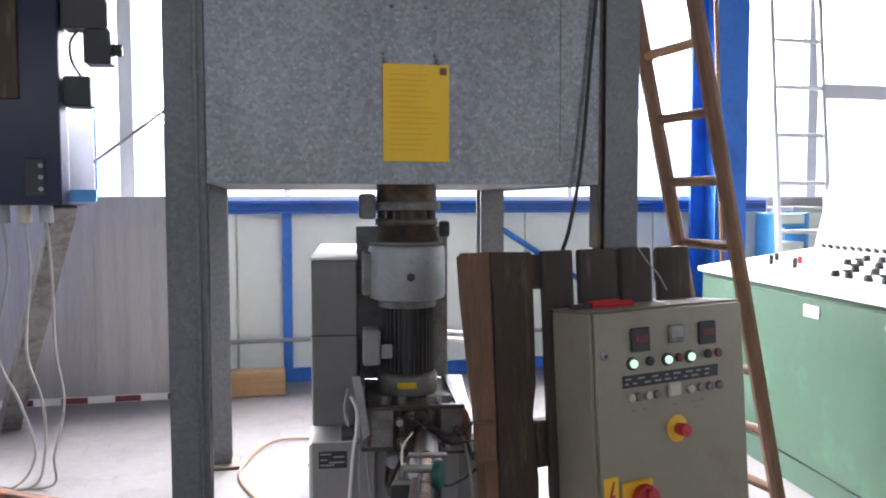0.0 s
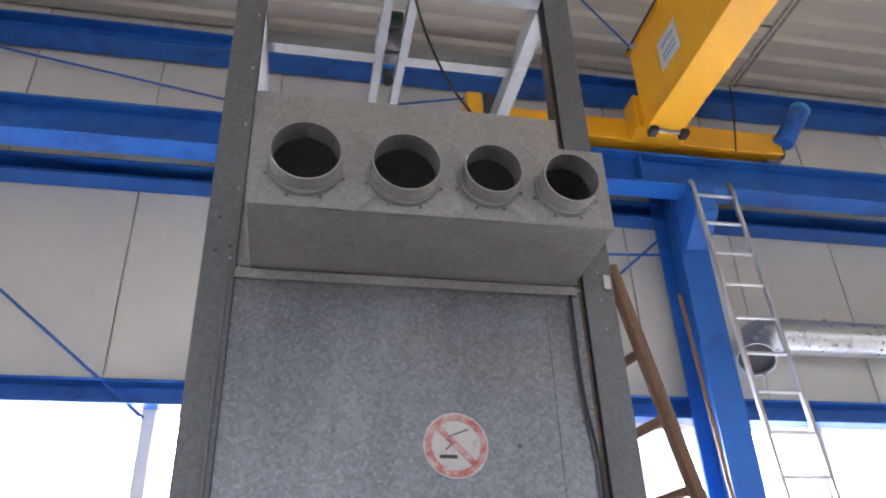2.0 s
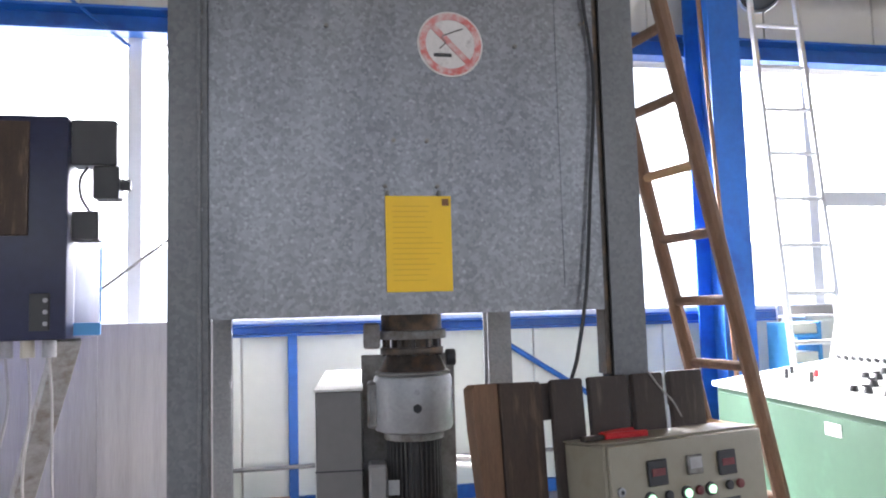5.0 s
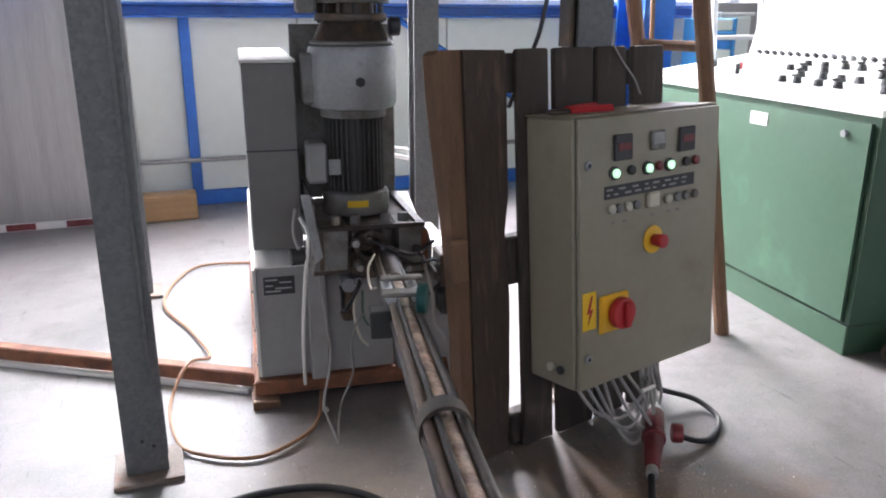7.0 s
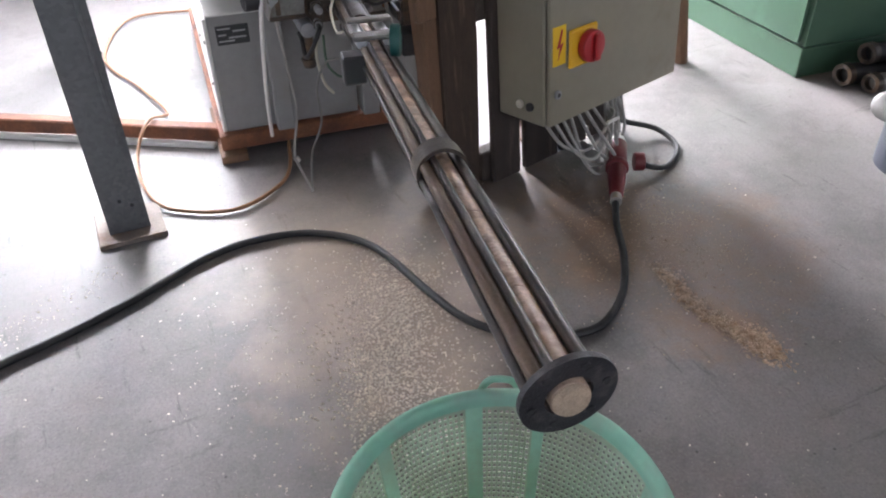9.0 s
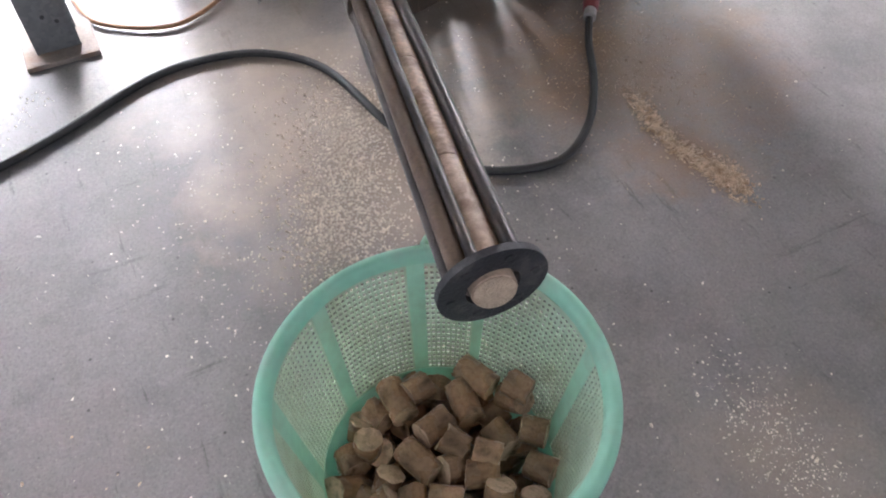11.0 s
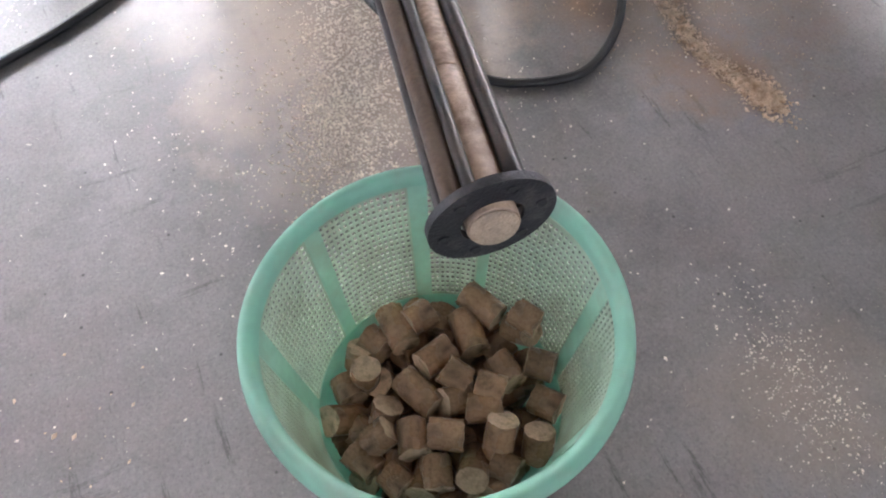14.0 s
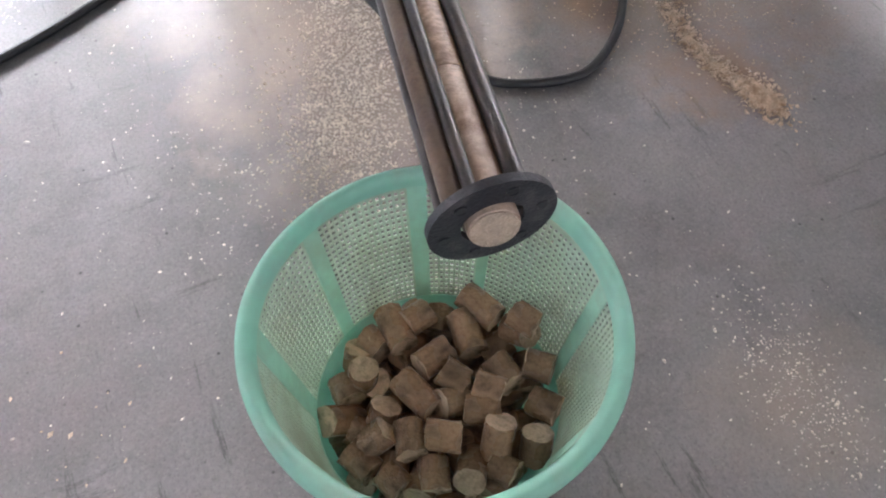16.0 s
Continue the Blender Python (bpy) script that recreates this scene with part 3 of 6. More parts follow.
# ---- bridge crane ----
crane = thing("bridge_crane", 3.08, 4.9, 5.8, label="yellow bridge crane spanning the hall under the roof", category="crane")
part("girder", box(2.91, 3.25, -7.5, 4.85, 5.80, 6.70, 0.006), M_yellow, crane, world_space=True)
part("top_flange", box(2.87, 3.29, -7.5, 4.87, 6.703, 6.73, 0.003), M_yellow, crane, world_space=True)
part("end_carriage", box(1.45, 4.42, 5.06, 5.34, 5.86, 6.10, 0.008), M_yellow, crane, world_space=True)
part("carriage_end", box(1.36, 1.50, 5.04, 5.36, 5.86, 6.22, 0.006), M_yellow, crane, world_space=True)
part("wheel_housing", box(1.51, 1.66, 5.02, 5.055, 5.90, 6.20, 0.01), M_dark, crane, world_space=True)
part("joint_plate", box(2.85, 3.33, 4.84, 5.06, 5.84, 6.2, 0.004), M_yellow, crane, world_space=True)
part("data_plate", box(2.902, 2.908, 4.05, 4.38, 6.05, 6.36), M_signwhite, crane, "white data plate with unreadable lines", world_space=True)
for z in (6.12, 6.17, 6.26):
    part("print_line", box(2.899, 2.901, 4.10, 4.32, z, z + 0.018), M_bluepale, crane, world_space=True)
for x in (1.52, 4.36):
    part("wheel", cyl((x, 5.15, 5.90), (x, 5.25, 5.90), 0.095, 24, bevel=0.008), M_greydark, crane, world_space=True)
    part("buffer", cyl((x + (-0.16 if x < 3 else 0.16), 5.2, 5.97), (x + (-0.05 if x < 3 else 0.05), 5.2, 5.97), 0.05, 16, bevel=0.01), M_dark, crane, world_space=True)
drive = part("drive_motor", cyl((4.40, 5.02, 5.95), (4.62, 4.95, 6.30), 0.095, 20, bevel=0.02), M_blue, crane, "blue drive motor", world_space=True)
part("motor_cap", cyl((4.62, 4.95, 6.30), (4.65, 4.94, 6.35), 0.10, 20, bevel=0.02), M_bluepale, drive, world_space=True)
part("tow_bar", cyl((2.98, 4.80, 5.785), (3.24, 4.82, 5.785), 0.016, 10), M_zinc, crane, world_space=True)
for x in (2.96, 3.25):
    part("bracket", box(x - 0.035, x + 0.035, 4.76, 4.86, 5.74, 5.80, 0.006), M_dark, crane, world_space=True)
for y in (1.6, 2.7, 3.7, 4.7):
    part("clip", box(2.855, 2.905, y, y + 0.04, 6.66, 6.72, 0.004), M_signwhite, crane, world_space=True)
part("girder_cable", cyl((2.862, -6.0, 6.69), (2.862, 4.8, 6.69), 0.012, 8), M_dark, crane, world_space=True)
# festoon rails beside the girder
for dx in (0.0, 0.07):
    part("festoon_rail", cyl((3.75 + dx * 0.7, 4.69, 6.30), (3.75 + dx * 0.7, -4.0, 6.30), 0.015, 10), M_greydark, crane, world_space=True)
for y in (4.0, 3.2, 2.4):
    part("festoon_arm", cyl((3.245, y, 6.34), (3.78, y, 6.33), 0.012, 8), M_greydark, crane, world_space=True)
part("festoon_cable", tube([(3.75, 4.69, 6.30), (3.74, 4.71, 6.05), (3.72, 4.74, 5.85), (3.71, 4.80, 5.62)], 0.008), M_black, crane, world_space=True)
fest2 = thing("conductor_rail", 2.3, 3.0, 6.8, label="thin zinc conduit hung beside the crane girder", category="rail")
part("pipe", cyl((1.99, -2.0, 6.9), (1.99, 4.28, 6.9), 0.021, 10), M_alu, fest2, world_space=True)
for dy in (0.0, 0.045):
    part("arm", cyl((1.97, 3.74 + dy, 6.9), (2.96, 3.74 + dy, 6.90), 0.012, 8), M_alu, fest2, world_space=True)
for x in (1.99, 2.95):
    part("clamp", box(x - 0.03, x + 0.03, 3.71, 3.81, 6.87, 6.93, 0.008), M_signwhite, fest2, world_space=True)
part("arm", cyl((1.99, 4.25, 6.9), (1.99, 4.28, 7.62), 0.011, 8), M_zinc, fest2, world_space=True)

# ---- press rig: four posts, front panel, air duct ----
rig = thing("press_rig", 0.44, 3.3, 0, label="tall galvanised steel rig with sheet panel over the press", category="machine frame")
TOP = 5.05


def c_post(x0, x1, y0, y1, h, open_right):
    """A channel post, its web on the front."""
    t = 0.012
    if open_right:
        pr = [(x0, y0), (x1, y0), (x1, y0 + t), (x0 + t, y0 + t), (x0 + t, y1 - t), (x1, y1 - t), (x1, y1), (x0, y1)]
    else:
        pr = [(x0, y0), (x1, y0), (x1, y1), (x0, y1), (x0, y1 - t), (x1 - t, y1 - t), (x1 - t, y0 + t), (x0, y0 + t)]
    return prism(pr, "z", 0.016, h)


for x0, x1, y0, y1, right in ((-0.331, -0.215, 2.44, 2.54, True), (1.085, 1.205, 2.45, 2.55, False), (-0.335, -0.245, 4.05, 4.15, True), (1.085, 1.215, 4.05, 4.15, False)):
    post = part("post", c_post(x0, x1, y0, y1, TOP if y0 < 3 else 4.65, right), M_post, rig, world_space=True)
    part("foot_plate", box(x0 - 0.035, x1 + 0.04, y0 - 0.05, y1 + 0.04, 0.0, 0.015, 0.002), M_foot, rig, world_space=True)
# lip angle on the inner side of each front post
part("post_lip", box(-0.244, -0.232, 2.425, 2.439, 0.3, 2.9, 0.002), M_post, rig, world_space=True)
part("post_lip", box(1.066, 1.084, 2.47, 2.54, 1.2, 4.2, 0.002), M_oily, rig, world_space=True)
# the sheet panel, with folded edges
part("front_panel", box(-0.214, 1.064, 2.462, 2.466, 1.417, 2.93, 0.0), M_galv, rig, world_space=True)
part("panel_fold", box(-0.214, 1.064, 2.467, 2.49, 1.417, 1.421), M_galv, rig, world_space=True)
part("panel_strip", box(0.925, 0.985, 2.458, 2.4615, 1.50, 2.88, 0.001), M_galv, rig, world_space=True)
part("panel_upper", box(-0.214, 1.064, 2.462, 2.466, 2.94, 3.75), M_galvduct, rig, world_space=True)
part("side_panel", box(-0.333, -0.336, 2.55, 4.05, 1.42, 3.6), M_galv, rig, world_space=True)
part("side_panel", box(1.207, 1.210, 2.56, 4.05, 1.42, 3.6), M_galv, rig, world_space=True)
part("rear_panel", box(-0.214, 1.064, 4.06, 4.064, 1.45, 3.6), M_galv, rig, world_space=True)
# hopper floor above the press
part("hopper_floor", box(-0.23, 1.08, 2.49, 4.05, 1.425, 1.432), M_galvduct, rig, world_space=True)
# top frame
part("cross_bar", prism([(2.46, 4.515), (2.54, 4.515), (2.54, 4.53), (2.475, 4.53), (2.475, 4.695), (2.54, 4.695), (2.54, 4.71), (2.46, 4.71)], "x", -0.214, 1.085), M_zinc, rig, world_space=True)
part("bar_lip", box(-0.16, 1.08, 2.435, 2.459, 4.70, 4.722, 0.003), M_post, rig, world_space=True)
part("cross_bar", prism([(3.02, 4.57), (3.09, 4.57), (3.09, 4.58), (3.03, 4.58), (3.03, 4.65), (3.09, 4.65), (3.09, 4.66), (3.02, 4.66)], "x", -0.235, 1.085), M_zinc, rig, world_space=True)
for x0, x1 in ((-0.30, -0.236), (1.086, 1.16)):
    part("side_rail", prism([(x0, 4.53), (x1, 4.53), (x1, 4.54), (x0 + 0.01, 4.54), (x0 + 0.01, 4.64), (x1, 4.64), (x1, 4.65), (x0, 4.65)], "y", 2.551, 4.05), M_zinc, rig, world_space=True)
for x in (0.352, 0.475):
    part("winch_rail", prism([(x - 0.022, 4.535), (x + 0.022, 4.535), (x + 0.022, 4.545), (x - 0.012, 4.545), (x - 0.012, 4.61), (x - 0.022, 4.61)], "y", 2.541, 3.95), M_zinc, rig, world_space=True)
pul = part("pulley", cyl((0.375, 2.93, 4.60), (0.452, 2.93, 4.60), 0.062, 24, bevel=0.008), M_greydark, rig, "steel guide pulley", world_space=True)
for x in (0.33, 0.497):
    part("pulley_cheek", box(x - 0.006, x + 0.006, 2.86, 3.0, 4.55, 4.68, 0.004), M_zinc, rig, world_space=True)
part("pulley_block", box(0.33, 0.50, 2.99, 3.019, 4.55, 4.60, 0.004), M_zinc, rig, world_space=True)
part("roller", cyl((0.38, 2.80, 4.61), (0.447, 2.80, 4.61), 0.042, 20, bevel=0.006), M_green, rig, world_space=True)
part("hanger", cyl((0.41, 3.1, 4.46), (0.41, 3.15, 4.56), 0.03, 14), M_dark, rig, world_space=True)
# air duct box on the front
bm = bmesh.new()
for bx_ in ((-0.165, 1.04, 2.034, 2.458, 2.925, 2.928), (-0.165, 1.04, 2.034, 2.458, 3.242, 3.245), (-0.165, -0.162, 2.034, 2.458, 2.928, 3.242), (1.037, 1.04, 2.034, 2.458, 2.928, 3.242)):
    box(*bx_, bm=bm)
ductbox = part("duct_box", bm, M_galvduct, rig, "grey sheet-metal air duct box", world_space=True)
SPOUTS = ((0.005, 3.085, 0.113), (0.325, 3.075, 0.113), (0.612, 3.078, 0.098), (0.879, 3.068, 0.098))


def holed_plate(cells, y, z0, z1):
    """A flat plate facing -y, one round hole in each cell."""
    bm_ = bmesh.new()
    for (x0, x1), (cx, cz, r) in cells:
        corners = [math.atan2(zz - cz, xx - cx) for xx in (x0, x1) for zz in (z0, z1)]
        ang = sorted(set([2 * math.pi * k / 40 - math.pi for k in range(40)] + corners))
        inn, out = [], []
        for a in ang:
            c_, s_ = math.cos(a), math.sin(a)
            t = min([(x1 - cx) / c_ if c_ > 1e-6 else 9, (x0 - cx) / c_ if c_ < -1e-6 else 9, (z1 - cz) / s_ if s_ > 1e-6 else 9, (z0 - cz) / s_ if s_ < -1e-6 else 9])
            inn.append(bm_.verts.new((cx + r * c_, y, cz + r * s_)))
            out.append(bm_.verts.new((cx + t * c_, y, cz + t * s_)))
        for k in range(len(ang)):
            m_ = (k + 1) % len(ang)
            bm_.faces.new((inn[k], inn[m_], out[m_], out[k]))
    bmesh.ops.remove_doubles(bm_, verts=bm_.verts, dist=1e-5)
    bmesh.ops.solidify(bm_, geom=bm_.faces[:], thickness=0.003)
    return bm_


part("duct_front", holed_plate([((-0.165, 0.165), SPOUTS[0]), ((0.165, 0.475), SPOUTS[1]), ((0.475, 0.745), SPOUTS[2]), ((0.745, 1.04), SPOUTS[3])], 2.0305, 2.925, 3.245), M_galvduct, ductbox, world_space=True)
part("duct_flange", box(-0.236, 1.05, 2.446, 2.461, 2.885, 2.921, 0.002), M_galvduct, rig, world_space=True)
for x, z, r in SPOUTS:
    neck = part("duct_spout", pipe((x, 1.945, z), (x, 2.029, z), r, r - 0.005, 40), M_galvduct, ductbox, world_space=True)
    part("spout_collar", pipe((x, 2.006, z), (x, 2.029, z), r + 0.009, r + 0.0005, 40), M_zinc, ductbox, world_space=True)
    for k in range(4):
        a = radians(200 + 47 * k)
        p = Vector((x + (r + 0.018) * math.cos(a), 2.0295, z + (r + 0.018) * math.sin(a)))
        part("rivet", cyl(p, p - Vector((0, 0.006, 0)), 0.006, 8), M_greydark, ductbox, world_space=True)
bolts([(-0.1 + 0.165 * k, 2.446, 2.903) for k in range(8)] + [(-0.235 + 0.0 * k, 2.44, 1.75 + 0.3 * k) for k in range(9)] + [(1.145, 2.45, 2.75 + 0.12 * k) for k in range(4)], (0, -1, 0), 0.007, 0.006, M_zinc, rig)
bolts([(-0.14 + 0.073 * k, 2.03, 2.94) for k in range(17)], (0, -1, 0), 0.004, 0.004, M_zinc, rig, "rivet")
bolts([(0.33, 2.462, 1.83), (0.50, 2.462, 1.83), (0.36, 2.462, 1.98), (0.47, 2.462, 1.98), (0.15, 2.462, 2.35), (-0.05, 2.462, 2.72), (0.78, 2.462, 2.31), (1.02, 2.462, 2.4)], (0, -1, 0), 0.008, 0.006, M_greydark, rig)
bolts([(-0.28, 2.44, 0.12), (-0.25, 2.44, 0.10), (-0.29, 2.44, 2.98), (-0.29, 2.44, 3.12), (-0.24, 2.44, 3.0)], (0, -1, 0), 0.006, 0.003, M_dark, rig)
part("tag", box(1.165, 1.195, 2.442, 2.449, 2.92, 2.98, 0.003), M_signwhite, rig, "small white tag", world_space=True)

# card and no-smoking sign on the panel
card = thing("notice_card", 0.433, 2.455, 1.489, label="yellow notice card with faded print on the panel", category="sign")
part("card", box(0.328, 0.542, 2.4525, 2.4555, 1.489, 1.797), M_signyellow, card, world_space=True)
part("emblem", box(0.512, 0.534, 2.4500, 2.4520, 1.765, 1.788), M_brown, card, world_space=True)
random.seed(4)
for k in range(15):
    z = 1.765 - 0.017 * k
    w = random.uniform(0.10, 0.17) if k else 0.12
    part("print_line", box(0.35, 0.35 + w, 2.4505, 2.4520, z - 0.003, z), M_signink, card, world_space=True)
for x in (0.335, 0.505):
    part("clip", box(x - 0.006, x + 0.006, 2.448, 2.456, 1.798, 1.815, 0.002), M_greydark, card, world_space=True)
sg = thing("no_smoking_sign", 0.557, 2.46, 2.306, label="worn round no-smoking sticker, red ring on white", category="sign")
part("disc", disc_shape((0.557, 2.460, 2.306), 0.111, 1), M_signwhite, sg, world_space=True)
part("ring", disc_shape((0.557, 2.4575, 2.306), 0.105, 1, 48, 0.083), M_signred, sg, world_space=True)
b = box(-0.086, 0.086, -0.002, 0.0, -0.010, 0.010)
b.transform(pose(0.557, 2.4575, 2.306, 0, 45, 0))
part("slash", b, M_signred, sg, world_space=True)
part("cigarette", box(0.50, 0.56, 2.4553, 2.4573, 2.262, 2.274), M_dark, sg, world_space=True)
part("smoke", tube([(0.52, 2.4565, 2.29), (0.54, 2.4565, 2.31), (0.53, 2.4565, 2.33), (0.56, 2.4565, 2.345), (0.60, 2.4565, 2.36)], 0.0025, 6), M_greydark, sg, world_space=True)

# cables on the rig
solid("hanging_cable", tube([(1.02, 2.44, 2.88), (1.025, 2.445, 2.5), (1.05, 2.44, 2.2), (1.02, 2.44, 1.8), (0.99, 2.43, 1.5), (0.955, 2.43, 1.30), (0.93, 2.44, 1.20), (0.88, 2.5, 1.02)], 0.0065), M_black, "thin black cable hanging down the panel", "cable")
solid("pull_cable", tube([(0.42, 2.45, 4.62), (0.50, 2.55, 4.35), (0.62, 2.6, 4.05), (0.75, 2.55, 3.75), (0.80, 2.5, 3.5)], 0.007), M_black, "black cable hanging from the top bar", "cable")

# ---- briquette press ----
press = thing("briquette_press", 0.11, 2.80, 0, 0, 0, -6, label="grey hydraulic briquette press with gear motor on rusted base", category="machine")
part("base_frame", box(-0.03, 0.74, -0.03, 1.4, 0.03, 0.085, 0.004), M_rust, press, "rusted steel base frame")
part("skid", box(-0.04, 0.05, -0.07, 0.35, 0.0, 0.029, 0.003), M_woodlight, press, "wooden skid")
part("tank", prism([(-0.0, 0.087), (1.35, 0.087), (1.35, 0.52), (0.16, 0.52), (-0.0, 0.485)], "x", 0.0, 0.46), M_grey, press, "grey painted oil tank")
# white sheet paints the light that falls on the tank's left side
part("side_sheet", box(-0.014, -0.001, 0.0, 1.3, 0.087, 0.48, 0.003), M_white, press)
bolts([(0.11 - 0.012 * 1 + 0.1045 * y, 2.80 + 0.99 * y, z) for y in (0.02, 0.5, 1.0) for z in (0.13, 0.26, 0.40)], (-1, 0, 0), 0.006, 0.008, M_greydark, press)
# one pale paint: shaded front in dark colour, lit top and side as white sheets
cabb = part("power_box", box(0.0, 0.165, 0.06, 0.98, 0.53, 1.148, 0.004), M_boxshade, press, "tall pale box, front darkened as shade, top whitened as lit")
part("box_lid", box(-0.006, 0.17, 0.05, 0.99, 1.149, 1.158, 0.002), M_white, cabb)
part("box_seam", box(-0.003, 0.168, 0.056, 0.0595, 0.865, 0.870), M_dark, cabb)
part("box_side", box(-0.004, -0.001, 0.065, 0.97, 0.54, 1.145), M_white, cabb)
part("nameplate", box(0.022, 0.125, -0.0045, -0.0008, 0.39, 0.452), M_dark, press, "dark nameplate with pale unreadable lines")
for k, (a, w) in enumerate(((0.028, 0.04), (0.075, 0.04), (0.028, 0.025), (0.06, 0.055), (0.028, 0.05))):
    part("print_line", box(a, a + w, -0.0068, -0.005, 0.440 - 0.010 * k, 0.445 - 0.010 * k), M_greylight, press)
# front stiffeners and right side
# white plate over the grey tank paints the light on its top
part("tank_top", prism([(-0.012, 0.487), (0.15, 0.5225), (0.15, 0.5275), (-0.012, 0.492)], "x", -0.004, 0.30), M_white, press, "tank top whitened as lit from above, with brown dust")
part("housing_top", box(0.607, 0.735, 0.0, 0.30, 0.4605, 0.468, 0.002), M_white, press)
part("front_flange", box(0.165, 0.225, -0.06, -0.002, 0.087, 0.50, 0.004), M_grey, press)
part("front_flange", box(0.47, 0.53, -0.05, 0.10, 0.087, 0.50, 0.004), M_grey, press)
part("right_housing", box(0.53, 0.735, 0.005, 0.55, 0.087, 0.46, 0.006), M_grey, press)
part("white_hood", prism([(0.0, 0.462), (0.42, 0.462), (0.42, 0.625), (0.0, 0.50)], "x", 0.545, 0.605), M_white, press, "white sloping cover")
# die head: open trough with two worn cheek plates in front
cheek_l = [(0.172, 0.515), (0.280, 0.512), (0.286, 0.656), (0.204, 0.656), (0.186, 0.632), (0.190, 0.57)]
cheek_r = [(0.448, 0.492), (0.532, 0.500), (0.551, 0.535), (0.556, 0.585), (0.540, 0.640), (0.522, 0.656), (0.448, 0.656)]
blk = part("cheek_plate", prism(cheek_l, "y", -0.205, 0.10), M_greydark, press, "worn grey steel cheek plate")
part("cheek_plate", prism(cheek_r, "y", -0.205, 0.10), M_greydark, press, "worn grey steel cheek plate")
part("cheek_band", box(0.176, 0.282, -0.2085, -0.2055, 0.514, 0.527), M_oily, press)
part("cheek_band", box(0.195, 0.210, -0.2085, -0.2055, 0.53, 0.655), M_oily, press)
part("cheek_band", box(0.520, 0.541, -0.2085, -0.2055, 0.515, 0.64, 0.001), M_rust, press)
part("cheek_band", box(0.452, 0.53, -0.2085, -0.2055, 0.496, 0.506), M_oily, press)
part("front_bar", box(0.196, 0.528, -0.224, -0.206, 0.657, 0.671, 0.002), M_rod, press)
part("side_bar", box(0.500, 0.526, -0.205, 0.42, 0.657, 0.671, 0.002), M_rod, press)
part("trough_floor", box(0.204, 0.522, -0.15, 0.30, 0.570, 0.580), M_oily, press)
part("side_plate", prism([(0.146, 0.775), (0.174, 0.775), (0.206, 0.575), (0.182, 0.555)], "y", -0.216, -0.206), M_greylight, press, "pale scratched side plate")
part("trough_wall", box(0.176, 0.190, -0.19, 0.20, 0.56, 0.74, 0.003), M_greydark, press)
part("die_throat", box(0.288, 0.446, -0.14, 0.12, 0.47, 0.655), M_oily, press)
part("throat_ring", pipe((0.358, -0.20, 0.595), (0.358, -0.142, 0.595), 0.052, 0.036, 28), M_oily, press)
for x in (0.255, 0.32, 0.42, 0.475):
    part("post_pin", cyl((x, -0.13, 0.581), (x, -0.13, 0.684), 0.017, 14, bevel=0.004), M_greydark, press)
bolts([(0.10 + x, 2.625, z) for x in (0.305, 0.36, 0.42) for z in (0.51, 0.565, 0.64)], (0, -1, 0), 0.010, 0.018, M_rod, press)
for k, (x, z, r_) in enumerate(((0.315, 0.545, 0.016), (0.375, 0.525, 0.014), (0.43, 0.565, 0.012), (0.345, 0.635, 0.013), (0.465, 0.535, 0.013), (0.50, 0.585, 0.011))):
    stud_ = part("screw", cyl((x, -0.208, z), (x, -0.262 - 0.012 * (k % 3), z), r_ * 0.7, 10, bevel=0.002), M_rod if k % 2 else M_zinc, press)
    part("nut", cyl((x, -0.210, z), (x, -0.228, z), r_ * 1.25, 6, bevel=0.001), M_oily, stud_)
part("side_lever", box(0.540, 0.552, -0.30, -0.12, 0.50, 0.53, 0.003), M_rod, press)
part("drip_cup", cyl((0.282, -0.17, 0.345), (0.282, -0.17, 0.374), 0.020, 14, 0.026, bevel=0.003), M_oily, press)
part("hydraulic_hose", tube([(0.345, -0.25, 0.635), (0.40, -0.31, 0.62), (0.48, -0.28, 0.585), (0.56, -0.20, 0.60)], 0.006, 8), M_black, press)
part("pale_wire", tube([(0.30, -0.25, 0.47), (0.285, -0.30, 0.42), (0.30, -0.30, 0.34), (0.33, -0.27, 0.29)], 0.0045, 6), M_btnwhite, press)
part("pale_wire", tube([(0.32, -0.25, 0.47), (0.315, -0.29, 0.40), (0.34, -0.30, 0.36), (0.37, -0.29, 0.345)], 0.0040, 6), M_green, press)
part("knob", cyl((0.105, -0.20, 0.578), (0.157, -0.19, 0.578), 0.027, 16, bevel=0.005), M_dark, press)
part("knob", cyl((0.58, -0.10, 0.47), (0.64, -0.11, 0.47), 0.026, 16, bevel=0.005), M_dark, press)
part("valve", cyl((0.285, -0.05, 0.470), (0.285, -0.20, 0.470), 0.024, 16, bevel=0.006), M_zinc, press)
part("valve_body", cyl((0.282, -0.17, 0.375), (0.282, -0.17, 0.448), 0.020, 14, bevel=0.004), M_oily, press)
part("sensor", box(0.61, 0.68, -0.10, -0.02, 0.30, 0.38, 0.006), M_dark, press)
for k, (x, z) in enumerate(((0.305, 0.62), (0.395, 0.60), (0.31, 0.50), (0.39, 0.485))):
    fit_ = part("fitting", cyl((x, -0.215, z), (x, -0.25, z), 0.012, 10, bevel=0.002), M_zinc, press)
    part("nut", cyl((x, -0.235, z), (x, -0.245, z), 0.016, 6), M_rod, fit_)
part("hydraulic_hose", tube([(0.31, -0.24, 0.50), (0.30, -0.30, 0.50), (0.26, -0.28, 0.42), (0.265, -0.18, 0.44), (0.27, -0.10, 0.43)], 0.007, 8), M_black, press)
part("hydraulic_hose", tube([(0.39, -0.24, 0.485), (0.40, -0.30, 0.47), (0.45, -0.30, 0.42), (0.52, -0.2, 0.40), (0.60, -0.12, 0.42)], 0.0055, 8), M_black, press)
